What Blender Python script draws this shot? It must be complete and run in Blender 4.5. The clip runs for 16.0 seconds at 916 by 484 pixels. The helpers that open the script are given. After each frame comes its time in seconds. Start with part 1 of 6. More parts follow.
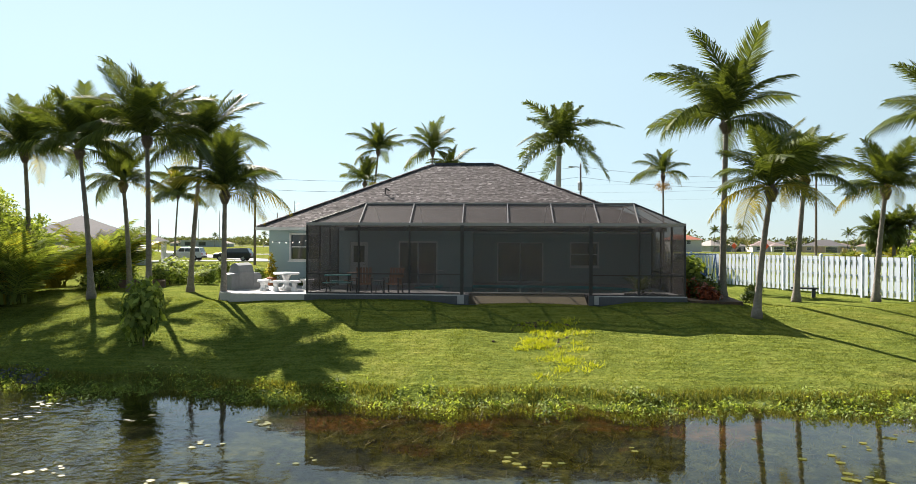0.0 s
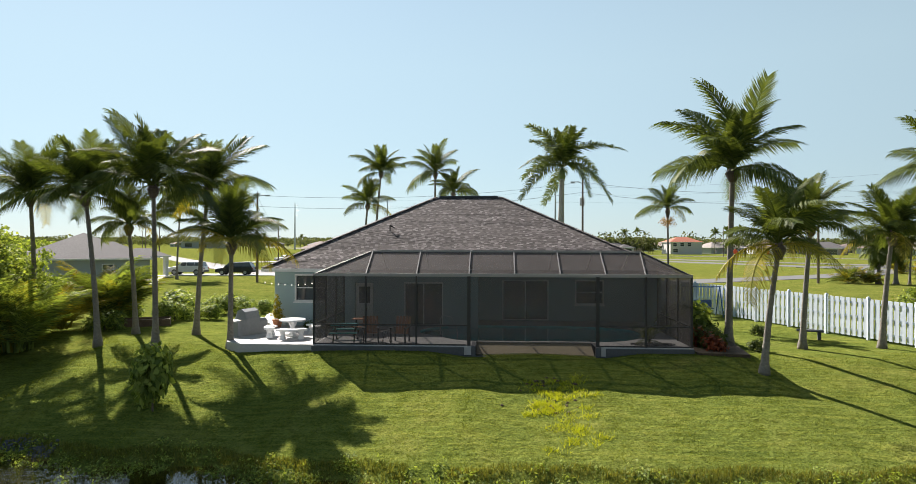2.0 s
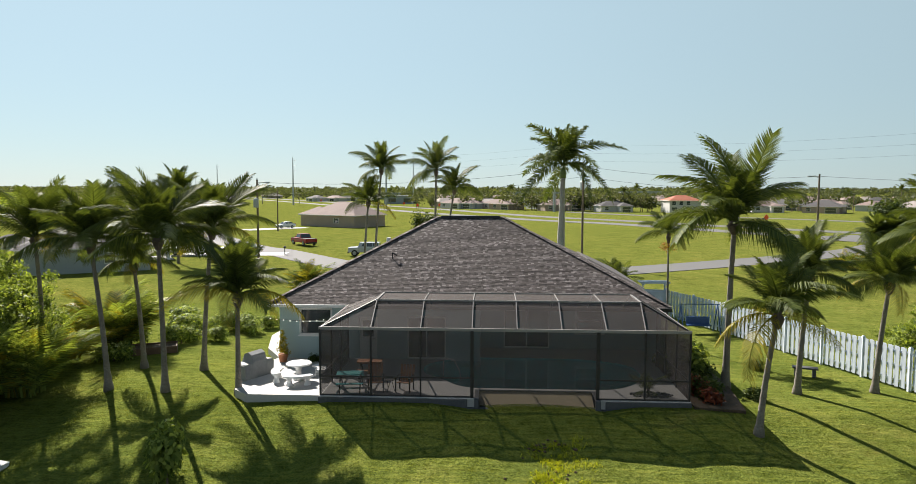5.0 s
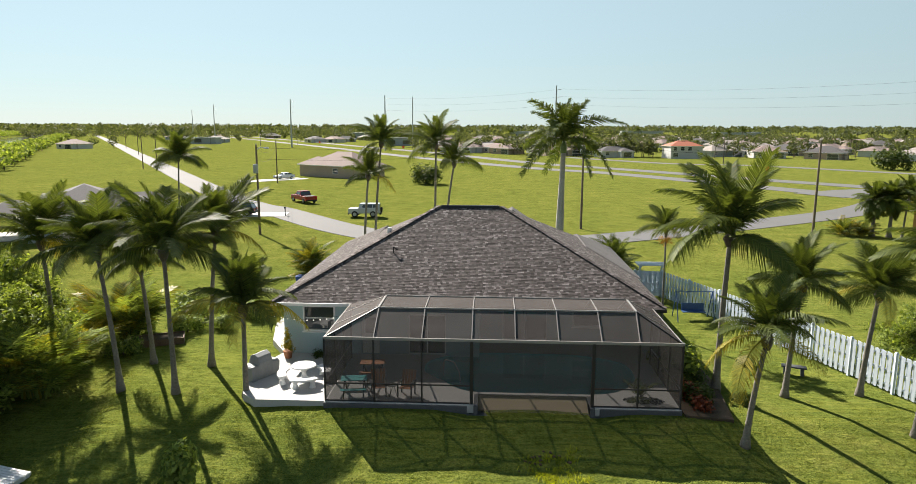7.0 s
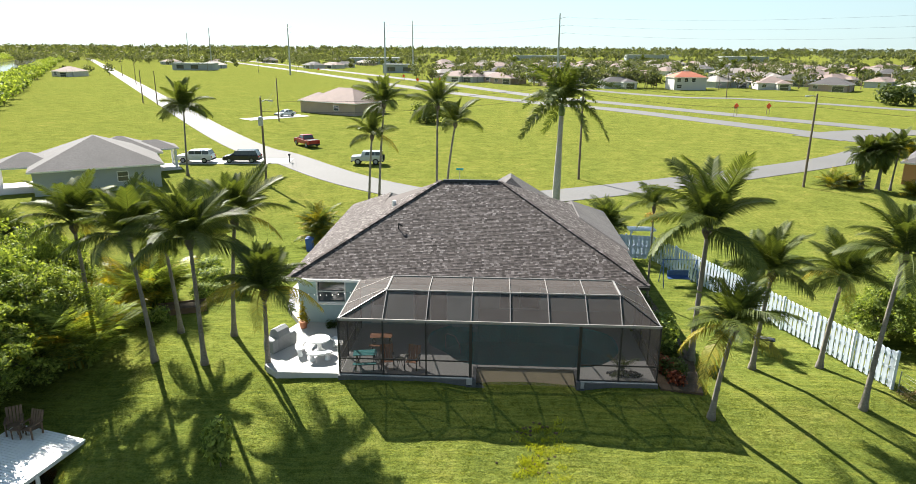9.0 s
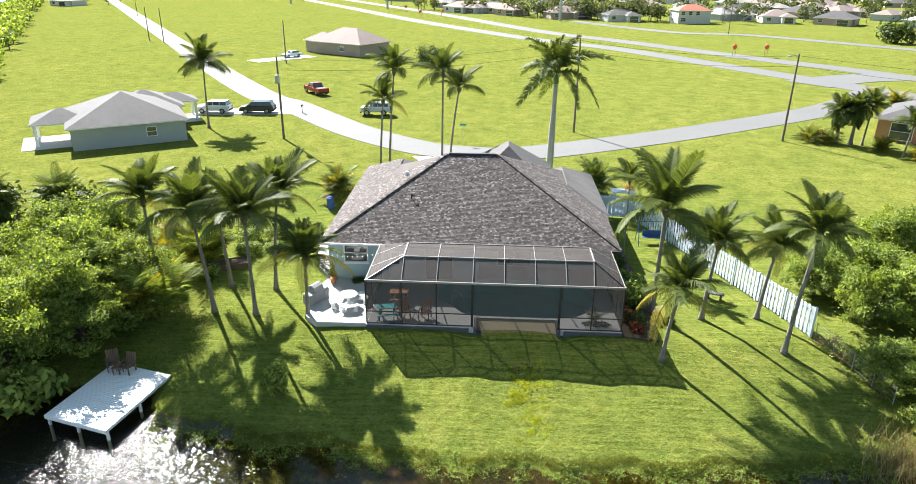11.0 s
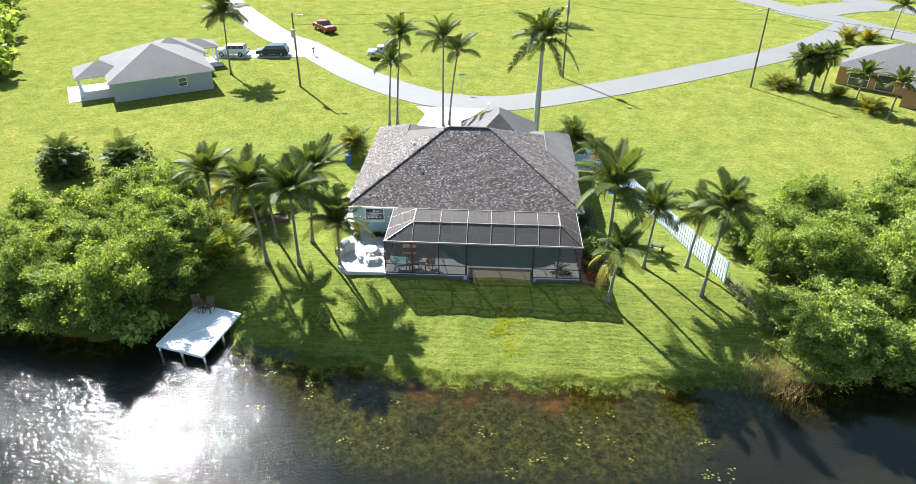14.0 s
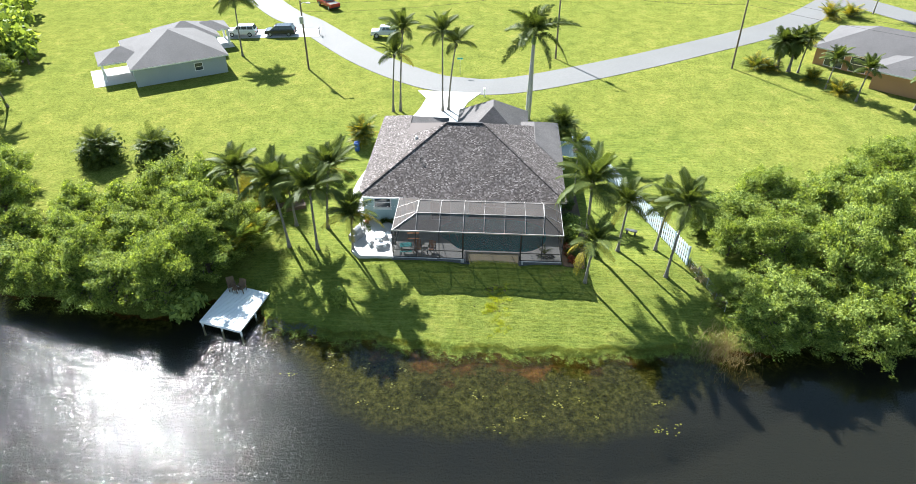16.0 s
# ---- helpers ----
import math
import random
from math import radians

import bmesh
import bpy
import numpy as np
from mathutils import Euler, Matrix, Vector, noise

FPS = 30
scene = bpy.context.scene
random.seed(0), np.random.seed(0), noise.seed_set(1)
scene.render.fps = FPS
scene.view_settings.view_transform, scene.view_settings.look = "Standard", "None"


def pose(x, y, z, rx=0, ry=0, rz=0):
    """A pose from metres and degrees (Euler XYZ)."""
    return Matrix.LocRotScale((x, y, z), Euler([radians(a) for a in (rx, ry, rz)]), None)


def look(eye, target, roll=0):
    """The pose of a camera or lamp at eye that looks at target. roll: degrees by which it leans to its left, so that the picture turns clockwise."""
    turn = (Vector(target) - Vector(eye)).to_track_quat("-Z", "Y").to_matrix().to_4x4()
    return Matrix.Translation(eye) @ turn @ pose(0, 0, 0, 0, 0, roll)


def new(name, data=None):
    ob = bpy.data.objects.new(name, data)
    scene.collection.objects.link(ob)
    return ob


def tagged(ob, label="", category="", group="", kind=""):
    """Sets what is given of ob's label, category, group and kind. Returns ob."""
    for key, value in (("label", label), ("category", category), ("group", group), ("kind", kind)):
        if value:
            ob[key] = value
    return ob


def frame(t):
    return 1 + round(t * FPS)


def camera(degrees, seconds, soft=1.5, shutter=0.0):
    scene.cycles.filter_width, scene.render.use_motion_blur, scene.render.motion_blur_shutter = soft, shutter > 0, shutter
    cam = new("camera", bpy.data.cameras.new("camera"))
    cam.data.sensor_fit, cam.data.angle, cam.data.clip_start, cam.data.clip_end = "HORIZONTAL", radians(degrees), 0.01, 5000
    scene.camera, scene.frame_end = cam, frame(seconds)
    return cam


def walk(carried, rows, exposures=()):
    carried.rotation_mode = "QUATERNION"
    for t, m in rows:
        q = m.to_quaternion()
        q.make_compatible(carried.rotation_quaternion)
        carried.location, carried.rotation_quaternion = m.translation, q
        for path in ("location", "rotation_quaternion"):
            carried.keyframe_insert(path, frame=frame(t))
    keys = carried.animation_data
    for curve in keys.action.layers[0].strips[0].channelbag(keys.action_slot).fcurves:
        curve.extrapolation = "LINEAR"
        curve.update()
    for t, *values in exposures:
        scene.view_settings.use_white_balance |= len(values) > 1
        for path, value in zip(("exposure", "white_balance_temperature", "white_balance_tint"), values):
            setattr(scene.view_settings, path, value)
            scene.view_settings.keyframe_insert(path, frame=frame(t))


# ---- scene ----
cam = camera(69.1, 16.0, soft=0.65)
# seconds, x, y, z, yaw, pitch, roll
PATH = [
    (0, 0.039, -26.140, 1.954, 3.112, 0.263, 0.290),
    (0.5, -0.026, -26.145, 2.411, 3.098, 0.303, 0.245),
    (1, -0.083, -26.141, 2.910, 3.103, 0.318, 0.208),
    (1.5, -0.166, -26.147, 3.456, 3.086, 0.227, 0.167),
    (2, -0.241, -26.169, 4.051, 3.098, 0.067, 0.152),
    (2.5, -0.301, -26.197, 4.709, 3.079, -0.231, 0.123),
    (3, -0.335, -26.217, 5.402, 3.060, -0.659, 0.118),
    (3.5, -0.362, -26.252, 6.092, 3.009, -1.278, 0.098),
    (4, -0.388, -26.255, 6.824, 2.998, -2.287, 0.092),
    (6.5, -0.464, -26.327, 10.627, 2.918, -8.153, 0.208),
    (7, -0.461, -26.349, 11.419, 2.916, -9.739, 0.233),
    (7.5, -0.432, -26.375, 12.211, 2.915, -11.336, 0.258),
    (8, -0.407, -26.531, 13.039, 2.934, -12.941, 0.302),
    (8.5, -0.373, -27.106, 13.922, 2.944, -14.565, 0.305),
    (9, -0.384, -28.244, 14.818, 2.945, -16.196, 0.366),
    (9.5, -0.399, -29.625, 15.771, 2.937, -17.824, 0.405),
    (10, -0.384, -31.103, 16.883, 2.981, -19.425, 0.430),
    (12.5, 0.157, -38.378, 23.688, 3.172, -26.633, 0.397),
    (13, 0.294, -39.771, 25.242, 3.196, -28.055, 0.343),
    (13.5, 0.424, -41.112, 26.772, 3.213, -29.466, 0.293),
    (14, 0.560, -42.380, 28.287, 3.252, -30.856, 0.256),
    (14.5, 0.710, -43.549, 29.828, 3.274, -32.070, 0.210),
    (15, 0.875, -44.732, 31.433, 3.308, -33.086, 0.147),
    (15.5, 1.013, -45.930, 33.173, 3.355, -34.101, 0.074),
    (16, 1.157, -47.133, 34.968, 3.396, -35.101, -0.009),
]
EXPOSURES = [(0.0, 1.2, 6600, 15), (2.0, 0.95, 6550, 15), (3.5, 0.8, 6550, 14), (7.0, 0.92, 6700, 13), (9.5, 1.5, 6400, 11), (12.5, 1.82, 6000, 11), (16.0, 1.80, 5900, 10)]
walk(cam, [(t, pose(x, y, z, 90 + p, 0, yaw) @ pose(0, 0, 0, 0, 0, r)) for t, x, y, z, yaw, p, r in PATH], EXPOSURES)

# ---- world and sun ----
SUN_EL, SUN_AZ = radians(37.3), radians(35.0)
world = bpy.data.worlds.new("world")
scene.world = world
world.use_nodes = True
wn = world.node_tree.nodes
sky = wn.new("ShaderNodeTexSky")
sky.sky_type, sky.sun_disc = "NISHITA", False
sky.sun_elevation, sky.sun_rotation = SUN_EL, -SUN_AZ
sky.air_density, sky.dust_density, sky.ozone_density = 1.0, 0.15, 2.0
haze = wn.new("ShaderNodeMix")
haze.data_type = "RGBA"
rise = wn.new("ShaderNodeSeparateXYZ")
thin = wn.new("ShaderNodeMapRange")
for key, value in (("From Min", 0.25), ("From Max", 0.8), ("To Min", 0.76), ("To Max", 0.16)):
    thin.inputs[key].default_value = value
world.node_tree.links.new(wn.new("ShaderNodeTexCoord").outputs["Generated"], rise.inputs[0])
world.node_tree.links.new(rise.outputs[2], thin.inputs["Value"])
world.node_tree.links.new(thin.outputs[0], haze.inputs[0])
haze.inputs[7].default_value = (5.4, 7.5, 8.1, 1)
world.node_tree.links.new(sky.outputs[0], haze.inputs[6])
# the sky is brighter on the sun's side
toward = wn.new("ShaderNodeVectorMath")
toward.operation = "DOT_PRODUCT"
toward.inputs[1].default_value = (-math.sin(SUN_AZ) * math.cos(SUN_EL), math.cos(SUN_AZ) * math.cos(SUN_EL), math.sin(SUN_EL))
glow = wn.new("ShaderNodeMapRange")
for key, value in (("From Min", -0.6), ("From Max", 0.92), ("To Min", 0.5), ("To Max", 1.08)):
    glow.inputs[key].default_value = value
shade = wn.new("ShaderNodeVectorMath")
shade.operation = "SCALE"
world.node_tree.links.new(rise.inputs[0].links[0].from_socket, toward.inputs[0])
world.node_tree.links.new(toward.outputs["Value"], glow.inputs["Value"])
world.node_tree.links.new(haze.outputs[2], shade.inputs[0])
world.node_tree.links.new(glow.outputs[0], shade.inputs["Scale"])
world.node_tree.links.new(shade.outputs[0], wn["Background"].inputs[0])
wn["Background"].inputs[1].default_value = 0.056
sun = new("sun", bpy.data.lights.new("sun", "SUN"))
sun.data.energy, sun.data.angle, sun.data.color = 6.7, radians(0.53), (1.0, 0.95, 0.86)
to_sun = Vector((-math.sin(SUN_AZ) * math.cos(SUN_EL), math.cos(SUN_AZ) * math.cos(SUN_EL), math.sin(SUN_EL)))
sun.matrix_world = look(to_sun * 200, (0, 0, 0))


# ---- materials ----
class Nodes:
    """A small builder of node materials."""

    def __init__(self, name):
        self.m = bpy.data.materials.new(name)
        self.m.use_nodes = True
        self.t = self.m.node_tree
        self.b = self.t.nodes["Principled BSDF"]
        self.out = self.t.nodes["Material Output"]
        self.co = self.t.nodes.new("ShaderNodeTexCoord").outputs["Object"]

    def node(self, kind, **inputs):
        n = self.t.nodes.new(kind)
        for key, value in inputs.items():
            self.put(n.inputs[key.replace("_", " ")], value)
        return n

    def put(self, socket, value):
        if isinstance(value, bpy.types.NodeSocket):
            self.t.links.new(value, socket)
        else:
            socket.default_value = value

    def world_co(self):
        self.co = self.t.nodes.new("ShaderNodeNewGeometry").outputs["Position"]

    def noise(self, scale, detail=4.0, rough=0.55, co=None, stretch=None):
        src = co or self.co
        if stretch:
            mp = self.node("ShaderNodeMapping", Scale=stretch)
            self.put(mp.inputs["Vector"], src)
            src = mp.outputs[0]
        n = self.node("ShaderNodeTexNoise", Scale=scale, Detail=detail, Roughness=rough)
        self.put(n.inputs["Vector"], src)
        return n.outputs["Fac"]

    def ramp(self, fac, stops):
        n = self.t.nodes.new("ShaderNodeValToRGB")
        e = n.color_ramp.elements
        while len(e) < len(stops):
            e.new(0.5)
        for el, (p, c) in zip(e, stops):
            el.position, el.color = p, (*c, 1) if len(c) == 3 else c
        self.put(n.inputs[0], fac)
        return n.outputs[0]

    def mix(self, fac, a, b, kind="MIX"):
        n = self.t.nodes.new("ShaderNodeMix")
        n.data_type, n.blend_type = "RGBA", kind
        self.put(n.inputs[0], fac)
        for i, v in ((6, a), (7, b)):
            self.put(n.inputs[i], (*v, 1) if isinstance(v, tuple) and len(v) == 3 else v)
        return n.outputs[2]

    def math(self, op, a, b=0.0):
        n = self.t.nodes.new("ShaderNodeMath")
        n.operation = op
        self.put(n.inputs[0], a)
        self.put(n.inputs[1], b)
        return n.outputs[0]

    def bump(self, height, strength=0.3, distance=0.02):
        n = self.node("ShaderNodeBump", Strength=strength, Distance=distance)
        self.put(n.inputs["Height"], height)
        self.put(self.b.inputs["Normal"], n.outputs[0])
        return n.outputs[0]

    def done(self, color=None, rough=None, metal=None, spec=None):
        if color is not None:
            self.put(self.b.inputs["Base Color"], (*color, 1) if isinstance(color, tuple) and len(color) == 3 else color)
        if rough is not None:
            self.put(self.b.inputs["Roughness"], rough)
        if metal is not None:
            self.b.inputs["Metallic"].default_value = metal
        if spec is not None:
            self.b.inputs["Specular IOR Level"].default_value = spec
        return self.m


def scale_rgb(c, k):
    return tuple(min(1.0, v * k) for v in c)


def surface(name, color, rough=0.7, grain=8.0, spread=0.16, stain=0.6, bump=0.25, metal=0.0, dist=0.01):
    """A plain surface with variation at two scales and fine relief."""
    n = Nodes(name)
    fine, broad = n.noise(grain, 6), n.noise(stain, 3)
    c = n.ramp(fine, [(0.3, scale_rgb(color, 1 - spread)), (0.7, scale_rgb(color, 1 + spread))])
    c = n.mix(n.ramp(broad, [(0.35, (0, 0, 0)), (0.7, (0.5, 0.5, 0.5))]), c, scale_rgb(color, 1 - 2 * spread))
    n.bump(fine, bump, dist)
    return n.done(c, rough, metal)


def leafy(name, dark, light, back=0.35, rough=0.45):
    """Foliage: each leaf has its own tone and lets light through."""
    n = Nodes(name)
    isl = n.t.nodes.new("ShaderNodeNewGeometry").outputs["Random Per Island"]
    c = n.ramp(isl, [(0.0, dark), (0.6, tuple((a + b) / 2 for a, b in zip(dark, light))), (1.0, light)])
    c = n.mix(n.ramp(n.noise(0.7, 3), [(0.4, (0, 0, 0)), (0.75, (0.45, 0.45, 0.45))]), c, scale_rgb(light, 0.9))
    n.done(c, rough, spec=0.16)
    tr = n.node("ShaderNodeBsdfTranslucent")
    n.put(tr.inputs["Color"], n.mix(1.0, c, (1.0, 0.96, 0.38), "MULTIPLY"))
    mx = n.node("ShaderNodeMixShader", Fac=back)
    n.t.links.new(n.b.outputs[0], mx.inputs[1])
    n.t.links.new(tr.outputs[0], mx.inputs[2])
    n.t.links.new(mx.outputs[0], n.out.inputs[0])
    return n.m


def lawn_material():
    n = Nodes("lawn_grass")
    n.world_co()
    broad = n.noise(0.06, 6, 0.65)
    mid = n.noise(0.45, 6, 0.7)
    clump = n.noise(2.6, 5, 0.75)
    fine = n.noise(7.0, 4, 0.75)
    mow = n.noise(1.0, 4, 0.7, stretch=(0.45, 5.0, 1.0))
    c = n.ramp(mid, [(0.30, (0.102, 0.128, 0.030)), (0.52, (0.156, 0.178, 0.040)), (0.74, (0.228, 0.218, 0.060))])
    # the mown garden grass is a darker, greener sort than the open field
    sp = n.node("ShaderNodeSeparateXYZ")
    n.put(sp.inputs[0], n.co)
    far = n.math("MAXIMUM", n.math("ADD", sp.outputs[1], -24.0), n.math("ADD", n.math("ABSOLUTE", sp.outputs[0]), -24.0))
    far = n.math("ADD", n.math("MULTIPLY", far, 0.08), n.math("ADD", mid, -0.2))
    garden = n.ramp(far, [(0.0, (1, 1, 1)), (0.9, (0, 0, 0))])
    c = n.mix(garden, c, n.mix(1.0, c, (0.83, 0.93, 0.92), "MULTIPLY"))
    c = n.mix(n.ramp(broad, [(0.38, (0, 0, 0)), (0.66, (0.5, 0.5, 0.5))]), c, n.mix(1.0, c, (1.35, 1.18, 1.2), "MULTIPLY"))
    c = n.mix(n.ramp(clump, [(0.36, (0.55, 0.55, 0.55)), (0.54, (0, 0, 0))]), c, (0.045, 0.062, 0.006))
    c = n.mix(n.ramp(fine, [(0.36, (0.55, 0.55, 0.55)), (0.5, (0, 0, 0))]), c, (0.050, 0.066, 0.006))
    c = n.mix(n.math("MULTIPLY", garden, n.ramp(mow, [(0.48, (0, 0, 0)), (0.64, (0.38, 0.38, 0.38))])), c, (0.26, 0.265, 0.05))
    c = n.mix(n.math("MULTIPLY", garden, n.ramp(mow, [(0.34, (0.28, 0.28, 0.28)), (0.47, (0, 0, 0))])), c, (0.065, 0.085, 0.012))
    c = n.mix(n.ramp(n.noise(0.21, 5, 0.7), [(0.62, (0, 0, 0)), (0.80, (0.6, 0.6, 0.6))]), c, (0.27, 0.21, 0.07))
    grain = n.noise(15.0, 4, 0.75)
    c = n.mix(0.8, c, n.ramp(grain, [(0.32, (0.32, 0.36, 0.30)), (0.50, (1, 1, 1)), (0.72, (1.0, 1.0, 0.9))]), "MULTIPLY")
    c = n.mix(n.ramp(grain, [(0.53, (0, 0, 0)), (0.70, (0.4, 0.4, 0.4))]), c, (0.29, 0.305, 0.045))
    h = n.math("ADD", n.math("MULTIPLY", fine, 0.5), n.math("ADD", clump, n.math("MULTIPLY", mow, 0.35)))
    n.bump(h, 0.9, 0.15)
    # mud and weed below the waterline
    weed = n.noise(2.4, 7, 0.78)
    m = n.ramp(weed, [(0.34, (0.018, 0.019, 0.009)), (0.50, (0.078, 0.090, 0.028)), (0.66, (0.20, 0.215, 0.065))])
    sep = n.node("ShaderNodeSeparateXYZ")
    n.put(sep.inputs[0], n.co)
    under = n.math("ADD", n.math("MULTIPLY", sep.outputs[2], -1.0), -2.0)
    bare = n.math("ADD", n.math("MULTIPLY", under, -3.2), n.math("MULTIPLY", n.noise(0.5, 5, 0.65), 1.7))
    silt = n.ramp(n.noise(1.7, 6, 0.75), [(0.34, (0.05, 0.032, 0.014)), (0.52, (0.17, 0.095, 0.035)), (0.70, (0.34, 0.19, 0.06))])
    m = n.mix(n.ramp(bare, [(0.42, (0, 0, 0)), (0.60, (0.9, 0.9, 0.9))]), m, silt)
    deep = n.ramp(under, [(0.26, (0, 0, 0)), (0.70, (1, 1, 1))])
    m = n.mix(n.ramp(n.noise(0.33, 5, 0.7), [(0.36, (0.7, 0.7, 0.7)), (0.47, (0, 0, 0))]), m, (0.022, 0.024, 0.014))
    m = n.mix(deep, m, (0.045, 0.052, 0.064))
    level = n.math("ADD", n.math("MULTIPLY", n.math("ADD", sep.outputs[2], 2.01), 6.0), n.math("MULTIPLY", n.noise(1.6, 4), 1.0))
    c = n.mix(n.ramp(level, [(0.35, (1, 1, 1)), (0.65, (0, 0, 0))]), c, m)
    return n.done(c, 0.95, spec=0.0)


def water_material(name, tint, wave=1.0, dist=0.054):
    n = Nodes(name)
    n.world_co()
    n.t.nodes.remove(n.b)
    w = n.math("ADD", n.noise(2.3, 1, 0.5, stretch=(1.0, 1.5, 1.0)), n.math("MULTIPLY", n.noise(6.5, 2, 0.5, stretch=(1.0, 1.3, 1.0)), 0.42))
    sp = n.node("ShaderNodeSeparateXYZ")
    n.put(sp.inputs[0], n.co)
    # calm in the lee of the garden bank, ruffled further out and towards the open arm
    reach = n.math("ADD", n.math("MULTIPLY", n.math("ADD", sp.outputs[0], 4.5), -0.065), n.math("MULTIPLY", n.math("ADD", sp.outputs[1], 15.0), -0.06))
    calm = n.ramp(n.math("ADD", reach, n.math("MULTIPLY", n.noise(0.12, 2), 0.3)), [(0.05, (0.03, 0.03, 0.03)), (0.6, (1, 1, 1))])
    bp = n.node("ShaderNodeBump", Strength=wave, Distance=dist)
    n.put(bp.inputs["Height"], n.math("MULTIPLY", w, calm))
    gl = n.node("ShaderNodeBsdfGlossy", Roughness=0.02)
    g2 = n.node("ShaderNodeBsdfGlossy", Roughness=0.10)
    gm = n.node("ShaderNodeMixShader", Fac=0.14)
    n.t.links.new(bp.outputs[0], g2.inputs["Normal"])
    n.t.links.new(gl.outputs[0], gm.inputs[1])
    n.t.links.new(g2.outputs[0], gm.inputs[2])
    tp = n.node("ShaderNodeBsdfTransparent", Color=(*tint, 1))
    lw = n.node("ShaderNodeLayerWeight", Blend=0.5)
    n.t.links.new(bp.outputs[0], gl.inputs["Normal"])
    n.t.links.new(bp.outputs[0], lw.inputs["Normal"])
    mx = n.node("ShaderNodeMixShader")
    n.put(mx.inputs[0], n.math("ADD", n.math("MULTIPLY", n.math("POWER", lw.outputs["Facing"], 5.0), 0.98), 0.025))
    n.t.links.new(tp.outputs[0], mx.inputs[1])
    n.t.links.new(gm.outputs[0], mx.inputs[2])
    n.t.links.new(mx.outputs[0], n.out.inputs[0])
    return n.m


def screen_material():
    """Fine dark insect mesh: part of the light passes, the rest meets grey-brown yarn."""
    n = Nodes("insect_screen")
    n.done(n.ramp(n.noise(1.5, 4), [(0.3, (0.102, 0.089, 0.083)), (0.7, (0.136, 0.119, 0.111))]), 0.75, spec=0.2)
    tl = n.node("ShaderNodeBsdfTranslucent", Color=(0.016, 0.014, 0.013, 1))
    tp = n.node("ShaderNodeBsdfTransparent", Color=(1, 1, 1, 1))
    a, b = n.node("ShaderNodeMixShader", Fac=0.36), n.node("ShaderNodeMixShader", Fac=0.70)
    n.t.links.new(n.b.outputs[0], a.inputs[1])
    n.t.links.new(tl.outputs[0], a.inputs[2])
    n.t.links.new(tp.outputs[0], b.inputs[1])
    n.t.links.new(a.outputs[0], b.inputs[2])
    n.t.links.new(b.outputs[0], n.out.inputs[0])
    return n.m


def shingle_material(single=False):
    n = Nodes("asphalt_shingle_piece" if single else "asphalt_shingles")
    r = (n.t.nodes.new("ShaderNodeObjectInfo") if single else n.t.nodes.new("ShaderNodeNewGeometry")).outputs["Random" if single else "Random Per Island"]
    c = n.ramp(r, [(0.0, (0.038, 0.032, 0.030)), (0.35, (0.070, 0.059, 0.056)), (0.70, (0.110, 0.095, 0.091)), (0.88, (0.155, 0.137, 0.132)), (1.0, (0.25, 0.225, 0.217))])
    n.world_co()
    c = n.mix(n.ramp(n.noise(0.35, 4), [(0.4, (0, 0, 0)), (0.7, (0.4, 0.4, 0.4))]), c, (0.085, 0.072, 0.066))
    g = n.noise(60, 3)
    n.bump(g, 0.5, 0.01)
    return n.done(c, 0.9, spec=0.2)


def glass_material(name="window_glass", tint=(0.05, 0.06, 0.065)):
    n = Nodes(name)
    n.done(tint, 0.04, spec=0.9)
    return n.m


LAWN = lawn_material()
WATER = water_material("pond_water", (0.52, 0.48, 0.36))
POOLWATER = water_material("pool_water", (0.50, 0.95, 0.95), 0.05, 0.03)
SCREEN = screen_material()
SHINGLE, SHINGLE_PIECE = shingle_material(), shingle_material(True)
GLASS = glass_material()
ROADM = surface("pale_road", (0.112, 0.111, 0.109), 0.85, 5.0, 0.10, 0.08, 0.3)
CONCRETE = surface("concrete", (0.44, 0.43, 0.415), 0.8, 12.0, 0.06, 0.5, 0.2)
# the shade on the deck's edge is put into this dark concrete colour
CURB = surface("shade_dark_concrete", (0.080, 0.083, 0.090), 0.85, 10.0, 0.15, 0.7, 0.3)
STUCCO = surface("pale_blue_stucco", (0.36, 0.48, 0.51), 0.85, 25.0, 0.05, 0.5, 0.4)
STUCCO_GREY = surface("grey_stucco", (0.36, 0.39, 0.40), 0.85, 20.0, 0.06, 0.4, 0.3)
STUCCO_TAN = surface("tan_stucco", (0.38, 0.30, 0.25), 0.85, 20.0, 0.08, 0.4, 0.3)
STUCCO_WHITE = surface("white_stucco", (0.55, 0.54, 0.52), 0.85, 20.0, 0.05, 0.4, 0.3)
WHITE = surface("white_paint", (0.78, 0.78, 0.77), 0.5, 20.0, 0.04, 0.8, 0.1)
# white vinyl, with the bluish shade on the fence put into its colour
VINYL = surface("shade_blue_vinyl", (0.57, 0.63, 0.71), 0.45, 6.0, 0.05, 0.6, 0.1)
BRONZE = surface("dark_bronze_frame", (0.035, 0.033, 0.032), 0.45, 15.0, 0.15, 0.8, 0.1, 0.3)
ALU = surface("pale_aluminium", (0.28, 0.265, 0.25), 0.4, 12.0, 0.08, 0.8, 0.1, 0.2)
TAN = surface("tan_basin_plaster", (0.52, 0.43, 0.27), 0.8, 9.0, 0.12, 0.7, 0.3)
TEAL = surface("teal_pool_plaster", (0.03, 0.42, 0.46), 0.7, 4.0, 0.2, 0.5, 0.2)
